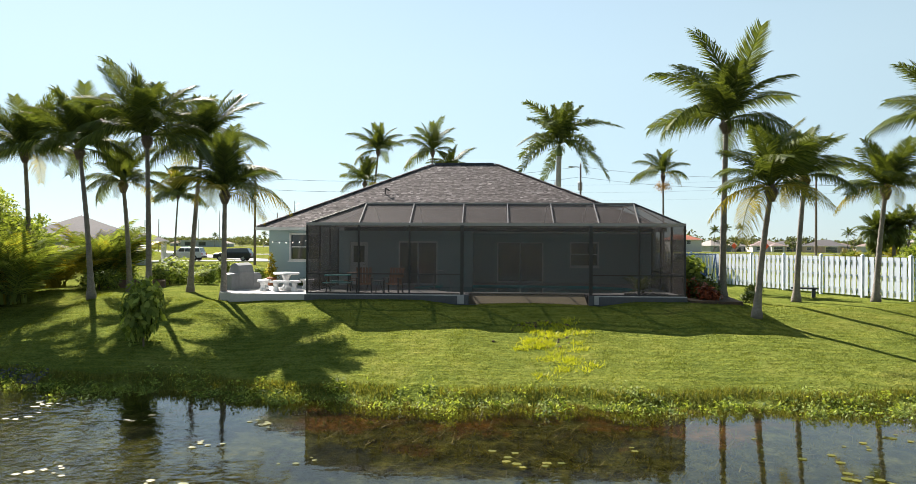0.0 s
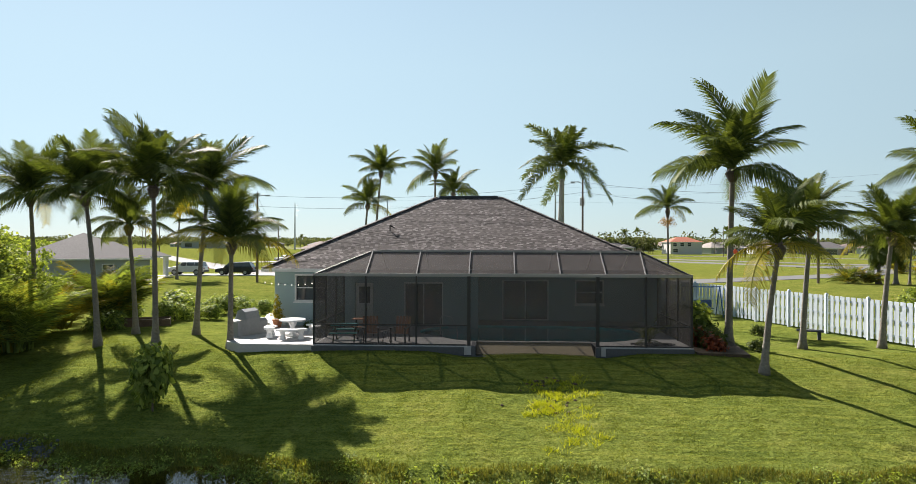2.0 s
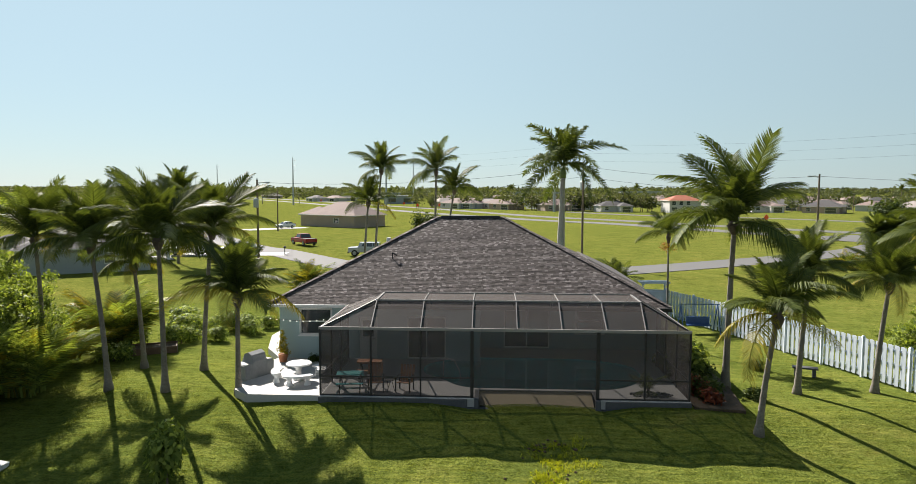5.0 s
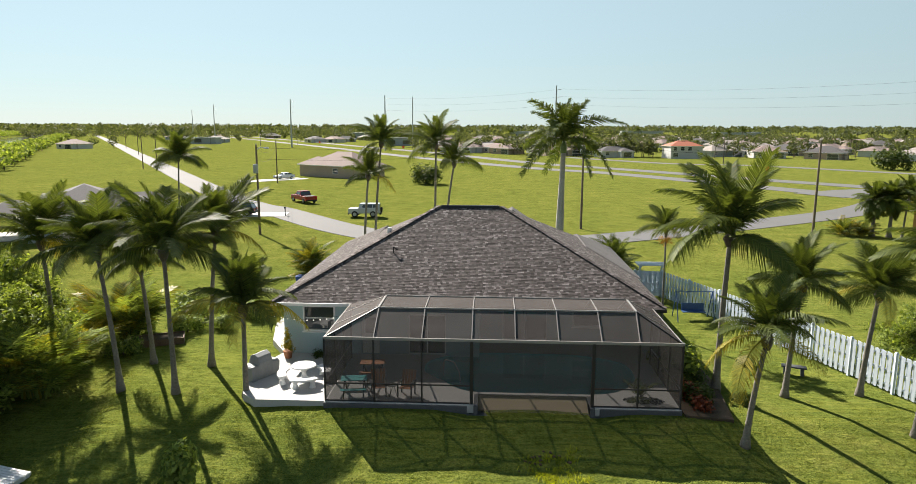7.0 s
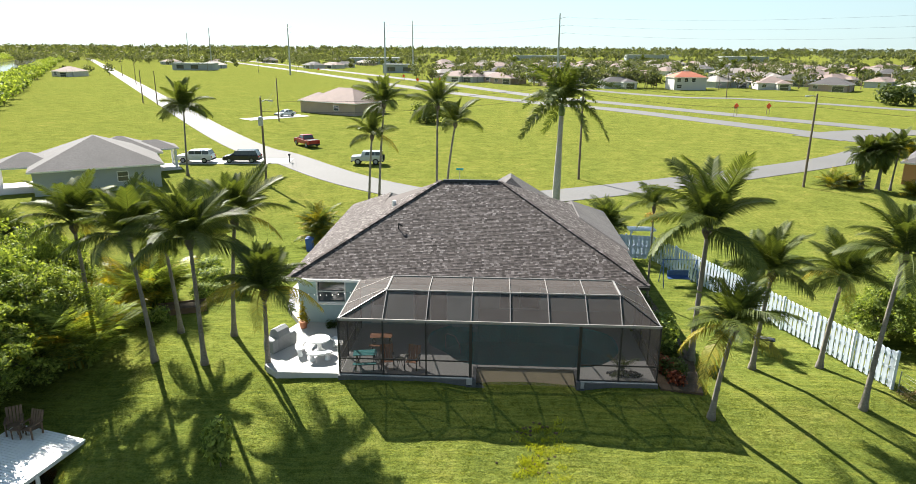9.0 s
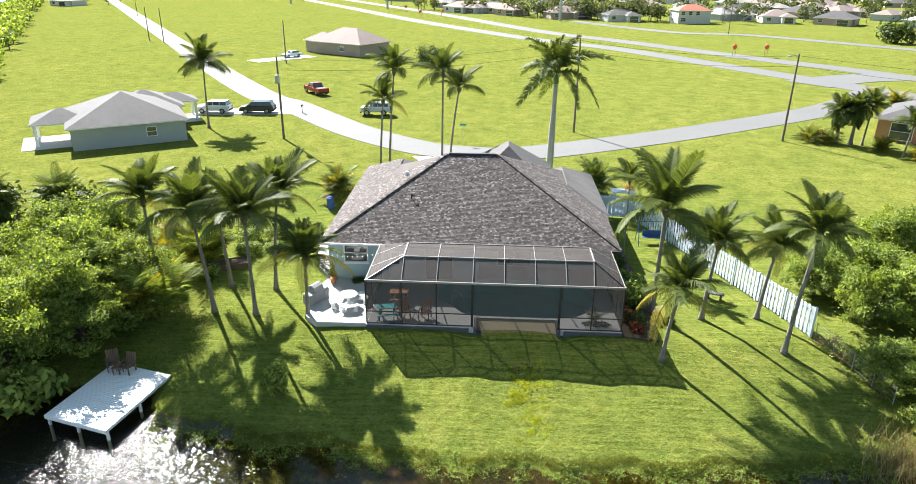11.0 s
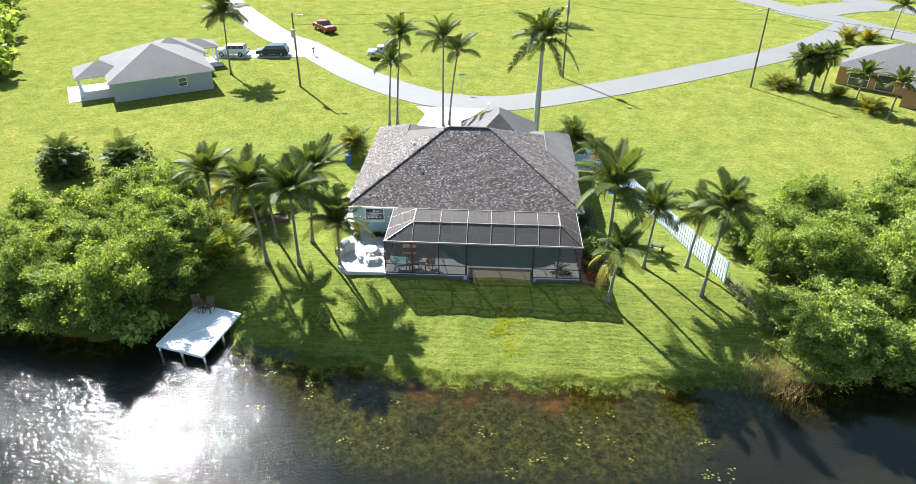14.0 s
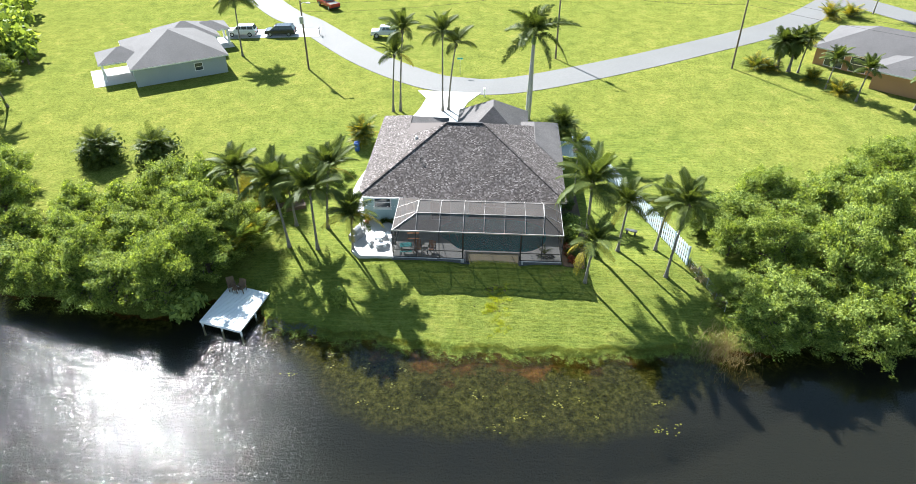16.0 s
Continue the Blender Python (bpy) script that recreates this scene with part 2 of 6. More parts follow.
DARKROOM = surface("shaded_interior_wall", (0.30, 0.36, 0.38), 0.9, 8.0, 0.08, 0.5, 0.2)
TRUNK = surface("palm_bark", (0.20, 0.18, 0.15), 0.9, 14.0, 0.30, 1.6, 0.8, 0.0, 0.03)
BARK = surface("brown_bark", (0.13, 0.10, 0.075), 0.9, 12.0, 0.3, 1.5, 0.8, 0.0, 0.03)
ROYAL = surface("smooth_grey_palm_bark", (0.36, 0.34, 0.31), 0.85, 8.0, 0.15, 1.0, 0.4)
FROND = leafy("palm_leaflets", (0.034, 0.060, 0.018), (0.160, 0.195, 0.045), 0.44, 0.55)
FROND_OLD = leafy("yellowing_palm_leaflets", (0.16, 0.15, 0.02), (0.42, 0.34, 0.045))
SHAFT = surface("green_crownshaft", (0.14, 0.20, 0.06), 0.5, 5.0, 0.2, 1.0, 0.2)
LEAF = leafy("mangrove_leaves", (0.055, 0.100, 0.022), (0.38, 0.46, 0.105), 0.48, 0.6)
LEAF_DARK = leafy("dark_leaves", (0.032, 0.056, 0.016), (0.115, 0.150, 0.036), 0.42, 0.6)
LEAF_YEL = leafy("golden_leaves", (0.08, 0.10, 0.014), (0.42, 0.34, 0.03), 0.5)
# distance haze is painted into the far trees as a duller, greyer green
LEAF_HAZED = leafy("hazed_grey_green_leaves", (0.045, 0.060, 0.030), (0.150, 0.170, 0.085), 0.4, 0.7)
REDLEAF = leafy("red_ti_leaves", (0.10, 0.03, 0.02), (0.34, 0.09, 0.04))
FRUIT = leafy("orange_fruit", (0.30, 0.14, 0.02), (0.55, 0.30, 0.05), 0.2)
WEED = leafy("yellow_weed_blades", (0.26, 0.31, 0.02), (0.52, 0.55, 0.04), 0.5)
REED = leafy("reed_blades", (0.08, 0.10, 0.018), (0.24, 0.23, 0.05), 0.4)
BLADE = leafy("grass_blades", (0.08, 0.115, 0.014), (0.21, 0.235, 0.03), 0.42, 0.7)
DRY = leafy("dry_stems", (0.16, 0.12, 0.05), (0.38, 0.30, 0.15), 0.2)
WOOD = surface("weathered_wood", (0.15, 0.095, 0.06), 0.8, 10.0, 0.25, 1.0, 0.4)
POLEWOOD = surface("utility_pole_wood", (0.17, 0.13, 0.10), 0.9, 9.0, 0.25, 0.8, 0.4)
WINGROOF = surface("weathered_grey_shingles", (0.088, 0.080, 0.079), 0.9, 7.0, 0.35, 0.5, 0.8, 0.0, 0.03)
GREYROOF = surface("grey_shingle_roof", (0.082, 0.077, 0.078), 0.9, 6.0, 0.2, 0.3, 0.5)
BROWNROOF = surface("brown_shingle_roof", (0.235, 0.175, 0.155), 0.9, 6.0, 0.15, 0.35, 0.5)
STUCCO_ORANGE = surface("orange_tan_stucco", (0.40, 0.22, 0.115), 0.85, 20.0, 0.08, 0.4, 0.3)
REDROOF = surface("red_tile_roof", (0.42, 0.13, 0.07), 0.8, 6.0, 0.15, 0.5, 0.5)
RUBBER = surface("black_rubber", (0.02, 0.02, 0.02), 0.8, 20.0, 0.2, 1.0, 0.2)
STEEL = surface("galvanised_steel", (0.40, 0.42, 0.44), 0.45, 12.0, 0.1, 1.0, 0.1, 0.6)
ORANGE = surface("orange_sign_sheeting", (0.80, 0.10, 0.02), 0.5, 8.0, 0.05, 1.0, 0.05)
TURQ = surface("turquoise_paint", (0.03, 0.42, 0.42), 0.5, 10.0, 0.1, 1.0, 0.1)
TANFAB = surface("tan_mesh_fabric", (0.50, 0.22, 0.11), 0.85, 30.0, 0.12, 1.0, 0.2)
SWINGBLUE = surface("blue_swing_steel", (0.035, 0.09, 0.24), 0.45, 12.0, 0.15, 1.0, 0.1, 0.2)
COVER = surface("grey_vinyl_cover", (0.24, 0.25, 0.25), 0.6, 6.0, 0.12, 1.5, 0.4)
PEBBLE = surface("dark_pebbles", (0.07, 0.07, 0.07), 0.8, 40.0, 0.5, 3.0, 0.6)
TERRA = surface("terracotta", (0.42, 0.17, 0.08), 0.8, 12.0, 0.15, 1.0, 0.2)
MULCH = surface("brown_mulch", (0.09, 0.06, 0.035), 0.95, 20.0, 0.4, 1.5, 0.8, 0.0, 0.05)
BULB = Nodes("warm_bulb")
BULB.b.inputs["Emission Color"].default_value = (1.0, 0.95, 0.85, 1)
BULB.b.inputs["Emission Strength"].default_value = 0.6
BULB = BULB.done((0.9, 0.88, 0.8), 0.3)


# ---- mesh tools ----
class Geo:
    """Collects vertices and faces; slots gives a material slot to each face."""

    def __init__(self):
        self.v, self.f, self.s = [], [], []

    def add(self, verts, faces, slot=0):
        k = len(self.v)
        self.v += [tuple(p) for p in verts]
        self.f += [tuple(i + k for i in f) for f in faces]
        self.s += [slot] * len(faces)
        return self

    def hexa(self, p, slot=0):
        return self.add(p, [(3, 2, 1, 0), (4, 5, 6, 7), (0, 1, 5, 4), (1, 2, 6, 5), (2, 3, 7, 6), (3, 0, 4, 7)], slot)

    def box(self, x0, y0, z0, x1, y1, z1, slot=0):
        return self.hexa([(x0, y0, z0), (x1, y0, z0), (x1, y1, z0), (x0, y1, z0), (x0, y0, z1), (x1, y0, z1), (x1, y1, z1), (x0, y1, z1)], slot)

    def beam(self, a, b, w, h=None, up=(0, 0, 1), slot=0):
        a, b, h = Vector(a), Vector(b), h or w
        d = (b - a).normalized()
        side = d.cross(Vector(up))
        if side.length < 1e-4:
            side = d.cross(Vector((0, 1, 0)))
        side.normalize()
        u = side.cross(d) * h / 2
        side *= w / 2
        return self.hexa([a - side - u, a + side - u, b + side - u, b - side - u, a - side + u, a + side + u, b + side + u, b - side + u], slot)

    def tube(self, pts, radii, seg=8, cap=True, slot=0):
        pts = [Vector(p) for p in pts]
        rings = []
        ref = Vector((0.31, 0.95, 0.07))
        for i, p in enumerate(pts):
            d = (pts[min(i + 1, len(pts) - 1)] - pts[max(i - 1, 0)]).normalized()
            a = d.cross(ref).normalized()
            b = d.cross(a)
            r = radii[i] if isinstance(radii, (list, tuple)) else radii
            rings.append([p + (a * math.cos(2 * math.pi * k / seg) + b * math.sin(2 * math.pi * k / seg)) * r for k in range(seg)])
        fs = []
        for i in range(len(pts) - 1):
            for k in range(seg):
                q = (k + 1) % seg
                fs.append((i * seg + k, i * seg + q, (i + 1) * seg + q, (i + 1) * seg + k))
        if cap:
            fs += [tuple(range(seg))[::-1], tuple((len(pts) - 1) * seg + k for k in range(seg))]
        return self.add([p for r in rings for p in r], fs, slot)

    def lathe(self, prof, seg=16, x=0.0, y=0.0, slot=0):
        vs = [(x + r * math.cos(2 * math.pi * k / seg), y + r * math.sin(2 * math.pi * k / seg), z) for r, z in prof for k in range(seg)]
        n = len(prof)
        fs = [(i * seg + k, i * seg + (k + 1) % seg, (i + 1) * seg + (k + 1) % seg, (i + 1) * seg + k) for i in range(n - 1) for k in range(seg)]
        fs += [tuple(range(seg))[::-1], tuple((n - 1) * seg + k for k in range(seg))]
        return self.add(vs, fs, slot)

    def prism(self, poly, z0, z1, slot=0):
        n = len(poly)
        vs = [(x, y, z0) for x, y in poly] + [(x, y, z1) for x, y in poly]
        return self.add(vs, [tuple(range(n))[::-1], tuple(range(n, 2 * n))] + [(i, (i + 1) % n, n + (i + 1) % n, n + i) for i in range(n)], slot)

    def mesh(self, name, mats, smooth=False):
        me = bpy.data.meshes.new(name)
        me.from_pydata(self.v, [], self.f)
        for m in mats if isinstance(mats, (list, tuple)) else [mats]:
            me.materials.append(m)
        if any(self.s):
            me.polygons.foreach_set("material_index", self.s)
        if smooth:
            me.polygons.foreach_set("use_smooth", [True] * len(me.polygons))
        me.update()
        return me


def part(name, geo, mats, parent=None, label="", smooth=False, bevel=0.0, at=None):
    """Links one mesh object, under parent if there is one."""
    ob = new(name, geo if isinstance(geo, bpy.types.Mesh) else geo.mesh(name, mats, smooth))
    if parent:
        ob.parent = parent
    if at is not None:
        ob.matrix_basis = at
    if bevel:
        b = ob.modifiers.new("bevel", "BEVEL")
        b.width, b.segments, b.limit_method = bevel, 2, "ANGLE"
    return tagged(ob, label)


def thing(name, at, label, category, group="", kind=""):
    ob = new(name)
    ob.empty_display_size = 0.2
    ob.matrix_basis = at if isinstance(at, Matrix) else pose(*at)
    return tagged(ob, label, category, group, kind)


# ---- ground and water ----
SHORE = [(-400, -4), (-60, -3), (-38, -5), (-33, -5.4), (-27, -7.4), (-22.5, -4.6), (-18.6, -5.0), (-17, -7.2), (-12.5, -8.5), (-7.4, -8.9), (-4, -9.6), (5.5, -9.6), (12, -9.2), (18, -8.6), (24, -8.0), (35, -5.5), (60, -3), (400, 0)]
WATER_Z, GROUND_Z = -2.0, -0.35


def shore(x):
    return float(np.interp(x, [p[0] for p in SHORE], [p[1] for p in SHORE])) + 0.22 * math.sin(x * 1.3) + 0.12 * math.sin(x * 3.1 + 1)


def ground_z(x, y):
    d = y - shore(x)
    if -6.7 < x < 6.9 and 0.7 < y < 7.5:
        return -1.9
    if y < -120:
        return -1.2
    if d < 0:
        e = min(1.0, max(0.0, (-7.0 - x) / 12.0, (x - 8.0) / 20.0))
        e = 0.05 + 0.25 * e * e * (3 - 2 * e)
        return WATER_Z - 0.03 + max(-1.4, e * max(d, -7.0) + 0.28 * min(0.0, d + 7.0))
    k = min(1.0, d / 9.0)
    z = WATER_Z + 0.16 * min(1.0, d / 0.35) + (GROUND_Z - WATER_Z - 0.16) * (1 - (1 - k) ** 1.03)
    near = max(0.0, 1 - max(abs(x), abs(y)) / 60)
    # the lawn is banked up against the deck
    z += 0.16 * max(0.0, min(1.0, (10.5 - abs(x)) / 2.5, (y + 1.3) / 1.0, (14.0 - y) / 4.0, abs(x - 1.35) - 2.9 if y < 0.8 else 1.0))
    return z + near * 0.06 * noise.noise((x * 0.35, y * 0.35, 0)) * min(1, d)


def axis(lo, a, b, hi, step, grow=1.25):
    out = list(np.arange(a, b, step))
    s, p = step, b
    while p < hi:
        out.append(p)
        s *= grow
        p += s
    out.append(hi)
    s, p, left = step, a, []
    while p > lo:
        s *= grow
        p -= s
        left.append(max(p, lo))
    return sorted(set(left)) + out


def build_ground():
    xs, ys = axis(-4500, -42, 42, 4500, 0.7), axis(-600, -24, 8, 4800, 0.45)
    g = Geo()
    g.v = [(x, y, ground_z(x, y)) for y in ys for x in xs]
    w = len(xs)
    for j in range(len(ys) - 1):
        for i in range(w - 1):
            g.f.append((j * w + i, j * w + i + 1, (j + 1) * w + i + 1, (j + 1) * w + i))
            g.s.append(0)
    tagged(part("ground", g, LAWN, smooth=True), "mown green lawn sloping down to a muddy pond bank", "ground", kind="structure")
    w = Geo().add([(-600, -122, WATER_Z), (600, -122, WATER_Z), (600, 2, WATER_Z), (-600, 2, WATER_Z)], [(0, 1, 2, 3)])
    tagged(part("water", w, WATER), "dark rippled pond water with a shallow weedy margin", "water", kind="structure")


def strip(name, line, width, z, mat, label, cat="road"):
    g, n = Geo(), len(line)
    pts = [Vector((x, y, z)) for x, y in line]
    sm = []
    for i in range(n - 1):
        p0, p1, p2, p3 = pts[max(i - 1, 0)], pts[i], pts[i + 1], pts[min(i + 2, n - 1)]
        for k in range(8):
            u = k / 8
            sm.append(0.5 * ((2 * p1) + (p2 - p0) * u + (2 * p0 - 5 * p1 + 4 * p2 - p3) * u * u + (3 * p1 - p0 - 3 * p2 + p3) * u ** 3))
    sm.append(pts[-1])
    vs = []
    for i, p in enumerate(sm):
        d = (sm[min(i + 1, len(sm) - 1)] - sm[max(i - 1, 0)]).normalized()
        s = Vector((-d.y, d.x, 0)) * width / 2
        vs += [p - s, p + s, p - s * 1.01 - Vector((0, 0, 0.08)), p + s * 1.01 - Vector((0, 0, 0.08))]
    fs = []
    for i in range(len(sm) - 1):
        a, b = 4 * i, 4 * i + 4
        fs += [(a, b, b + 1, a + 1), (a + 2, b + 2, b, a), (a + 1, b + 1, b + 3, a + 3)]
    g.add(vs, fs)
    return tagged(part(name, g, mat), label, cat, kind="structure")


build_ground()
strip("road", [(-560, 895), (-323, 523), (-107.5, 182), (-45.9, 85), (-31, 66.5), (-18.8, 51.2), (-9.5, 43.0), (-4, 40.9), (2.1, 40.8), (11.6, 45.2), (29, 55.8), (51.7, 72.2), (69, 92)], 5.6, -0.30, ROADM, "pale worn asphalt residential road", "road")
strip("road", [(-560, 1180), (-250, 640), (-98, 367), (-36, 250), (9.2, 177), (31.4, 152), (54.4, 113), (66, 92), (84, 60), (112, 8)], 7.0, -0.29, ROADM, "pale asphalt carriageway of a divided road", "road")
strip("road", [(-540, 1190), (-230, 660), (-85, 395), (-28, 290), (14, 203), (35, 174), (62.5, 134), (77, 115), (98, 80), (126, 28)], 7.0, -0.285, ROADM, "pale asphalt carriageway of a divided road", "road")
strip("road", [(58, 96), (70, 104), (84, 108)], 9.0, -0.28, ROADM, "pale asphalt link between the carriageways", "road")
strip("road", [(120, 150), (84, 196), (60, 205), (30, 250)], 6.0, -0.29, ROADM, "pale side street before far houses", "road")


# ---- house ----
def hip(g, x0, y0, x1, y1, z, pitch=0.5, thick=0.16, slot=0, slot2=1):
    """A hip roof over a rectangle, with its eave band and soffit."""
    w, d = x1 - x0, y1 - y0
    r = min(w, d) / 2
    h = r * pitch
    if w >= d:
        a, b = (x0 + r, (y0 + y1) / 2, z + h), (x1 - r, (y0 + y1) / 2, z + h)
    else:
        a, b = ((x0 + x1) / 2, y0 + r, z + h), ((x0 + x1) / 2, y1 - r, z + h)
    c = [(x0, y0, z), (x1, y0, z), (x1, y1, z), (x0, y1, z)]
    lo = [(p[0], p[1], z - thick) for p in c]
    vs = c + [a, b] + lo
    if w >= d:
        fs = [(0, 1, 5, 4), (1, 2, 5), (2, 3, 4, 5), (3, 0, 4)]
    else:
        fs = [(0, 1, 4), (1, 2, 5, 4), (2, 3, 5), (3, 0, 4, 5)]
    g.add(vs, fs, slot)
    j = len(g.v) - len(vs)
    for q in [(6, 7, 1, 0), (7, 8, 2, 1), (8, 9, 3, 2), (9, 6, 0, 3), (9, 8, 7, 6)]:
        g.f.append(tuple(i + j for i in q))
        g.s.append(slot2)
    return a, b


EX0, EX1, EY0, EY1, EZ = -11.43, 8.06, 5.44, 21.4, 2.79
RIDGE_Y, RIDGE_Z, RX0, RX1 = 13.4, 6.76, -3.65, 0.15
house = thing("house", (0, 0, 0), "single-storey pale blue stucco house with a brown shingle hip roof", "house")


def wall_with_openings(g, x0, x1, y, t, z0, z1, holes):
    """A wall along x in one piece, with openings (x0, z0, x1, z1) that go through it."""
    xs = sorted({x0, x1, *[h[0] for h in holes], *[h[2] for h in holes]})
    zs = sorted({z0, z1, *[h[1] for h in holes], *[h[3] for h in holes]})
    solid = lambda i, k: 0 <= i < len(xs) - 1 and 0 <= k < len(zs) - 1 and not any(h[0] <= xs[i] < h[2] and h[1] <= zs[k] < h[3] for h in holes)
    ids, vs, fs = {}, [], []
    def at(i, k, b):
        if (i, k, b) not in ids:
            ids[i, k, b] = len(vs)
            vs.append((xs[i], y + t * b, zs[k]))
        return ids[i, k, b]
    for i in range(len(xs) - 1):
        for k in range(len(zs) - 1):
            if not solid(i, k):
                continue
            a, b, c, d = (i, k), (i + 1, k), (i + 1, k + 1), (i, k + 1)
            fs.append(tuple(at(*p, 0) for p in (a, b, c, d)))
            fs.append(tuple(at(*p, 1) for p in (d, c, b, a)))
            for (p, q), n in (((a, b), (i, k - 1)), ((b, c), (i + 1, k)), ((c, d), (i, k + 1)), ((d, a), (i - 1, k))):
                if not solid(*n):
                    fs.append((at(*q, 0), at(*p, 0), at(*p, 1), at(*q, 1)))
    g.add(vs, fs)


def window(parent, x0, z0, x1, z1, y, name="window", bars=1, mat=WHITE):
    w = part(name, Geo().box(x0, y + 0.13, z0, x1, y + 0.14, z1), GLASS, parent, "dark reflective sash window in a white frame")
    f = Geo()
    for a in ((x0 - 0.05, z0 - 0.05, x1 + 0.05, z0 + 0.03), (x0 - 0.05, z1 - 0.03, x1 + 0.05, z1 + 0.05), (x0 - 0.05, z0, x0 + 0.03, z1), (x1 - 0.03, z0, x1 + 0.05, z1)):
        f.box(a[0], y - 0.03, a[1], a[2], y + 0.12, a[3])
    for k in range(1, bars + 1):
        zz = z0 + (z1 - z0) * k / (bars + 1)
        f.box(x0, y + 0.04, zz - 0.025, x1, y + 0.125, zz + 0.025)
    part("window_frame", f, mat, w)
    part("window_sill", Geo().box(x0 - 0.1, y - 0.09, z0 - 0.11, x1 + 0.1, y + 0.02, z0 - 0.05), mat, w)
    return w


WT = 2.66
g = Geo()
wall_with_openings(g, -11.0, -1.2, 6.0, 0.2, -0.35, WT, [(-9.95, 1.2, -8.4, 2.45), (-7.0, 0.02, -6.1, 2.1), (-4.6, 0.02, -2.7, 2.15)])
part("wall", g, STUCCO, house)
g = Geo()
wall_with_openings(g, -1.0, 7.7, 8.6, 0.2, -0.35, WT, [(0.2, 0.02, 2.6, 2.1), (4.0, 0.9, 5.4, 2.1)])
part("wall", g, STUCCO, house)
part("wall", Geo().box(-1.2, 6.0, -0.35, -1.0, 8.8, WT), STUCCO, house)
part("wall", Geo().box(-11.0, 6.2, -0.35, -10.8, 22.4, WT), STUCCO, house)
part("wall", Geo().box(7.5, 5.9, -0.35, 7.7, 8.6, WT), STUCCO, house)
part("wall", Geo().box(7.5, 8.8, -0.35, 7.7, 22.3, WT), STUCCO, house)
part("wall", Geo().box(-10.8, 22.2, -0.35, 7.5, 22.4, WT), STUCCO, house)
window(house, -9.95, 1.2, -8.4, 2.45, 6.0)
window(house, 4.0, 0.9, 5.4, 2.1, 8.6)
for a, b, y in ((-4.6, -2.7, 6.0), (0.2, 2.6, 8.6)):
    d = part("sliding_door", Geo().box(a, y + 0.12, 0.02, b, y + 0.135, 2.12), GLASS, house, "dark sliding glass door with white frame")
    f = Geo()
    for x in (a, (a + b) / 2 - 0.03, b - 0.06):
        f.box(x, y + 0.03, 0.02, x + 0.06, y + 0.11, 2.12)
    f.box(a, y + 0.03, 2.06, b, y + 0.11, 2.13).box(a, y + 0.03, 0.0, b, y + 0.11, 0.08)
    part("door_frame", f, WHITE, d)
d = part("door", Geo().box(-6.98, 6.06, 0.02, -6.12, 6.11, 2.08), WHITE, house, "white half-glazed back door", bevel=0.008)
part("door_pane", Geo().box(-6.82, 6.045, 1.1, -6.28, 6.055, 1.9), GLASS, d)
part("door_handle", Geo().tube([(-6.22, 6.04, 1.0), (-6.22, 5.99, 1.0), (-6.33, 5.99, 1.0)], 0.015, 6), STEEL, d, "steel lever handle")
part("lanai_ceiling", Geo().box(-1.0, 5.6, 2.55, 7.5, 8.6, 2.6), WHITE, house)
g = Geo()
hip(g, EX0, EY0, EX1, EY1, EZ, (RIDGE_Z - EZ) / (RIDGE_Y - EY0))
roof = part("roof", g, [SHINGLE, WHITE], house, "brown and grey mottled asphalt shingle hip roof")
g = Geo()
hip(g, -11.43, 9.0, -4.0, 23.2, EZ - 0.02, 0.495)
hip(g, -3.0, 15.8, 5.0, 25.6, EZ + 0.006, 0.76)
hip(g, 2.6, 12.0, 8.3, 22.6, EZ - 0.02, 0.495)
part("roof_wing", g, [WINGROOF, WHITE], house)
part("wall", Geo().box(-2.7, 22.5, -0.35, 4.7, 25.2, WT), STUCCO, house)
part("ridge_vent", Geo().hexa([(-3.5, 13.2, 6.70), (0.0, 13.2, 6.70), (0.0, 13.6, 6.70), (-3.5, 13.6, 6.70), (-3.5, 13.3, 6.84), (0.0, 13.3, 6.84), (0.0, 13.5, 6.84), (-3.5, 13.5, 6.84)]), BRONZE, house, "dark ridge vent")
part("gutter", Geo().box(-11.45, 5.33, 2.64, -7.1, 5.43, 2.78), WHITE, house, "white eave gutter")
part("gutter", Geo().box(-7.1, 5.25, 2.62, 8.06, 5.43, 2.78), BRONZE, house, "dark box gutter over the screen room")
part("vent_pipe", Geo().tube([(-5.8, 9.2, 4.55), (-5.8, 9.2, 5.0)], 0.035, 8).tube([(-5.8, 9.2, 4.98), (-5.55, 9.15, 4.84)], 0.035, 8), RUBBER, house, "black bent vent pipe")
part("vent_pipe", Geo().tube([(-6.55, 12.7, 5.1), (-6.55, 12.7, 5.55)], [0.16, 0.12], 10), WHITE, house, "white roof vent")


# ---- screen cage, deck and pool ----
POSTS = [-7.4, -5.32, -3.3, -1.22, 0.58, 2.36, 4.12, 5.65, 7.4]
BX = [-5.37, -5.32, -3.3, -1.22, 0.58, 2.36, 4.12, 5.75, 5.80]
CZ, BZ, BY, GY = 2.77, 3.67, 1.54, 3.62
cage = thing("screen_enclosure", (0, 0, 0), "dark bronze pool cage with insect screen and mansard top", "screen room")
for i, x in enumerate(POSTS):
    if i in (4, 5):
        continue
    w = 0.13 if i in (3, 6) else 0.06
    xx = 3.8 if i == 6 else x
    part("post", Geo().box(xx - w / 2, -0.05, 0.0, xx + w / 2, 0.05, CZ - 0.04), BRONZE, cage)
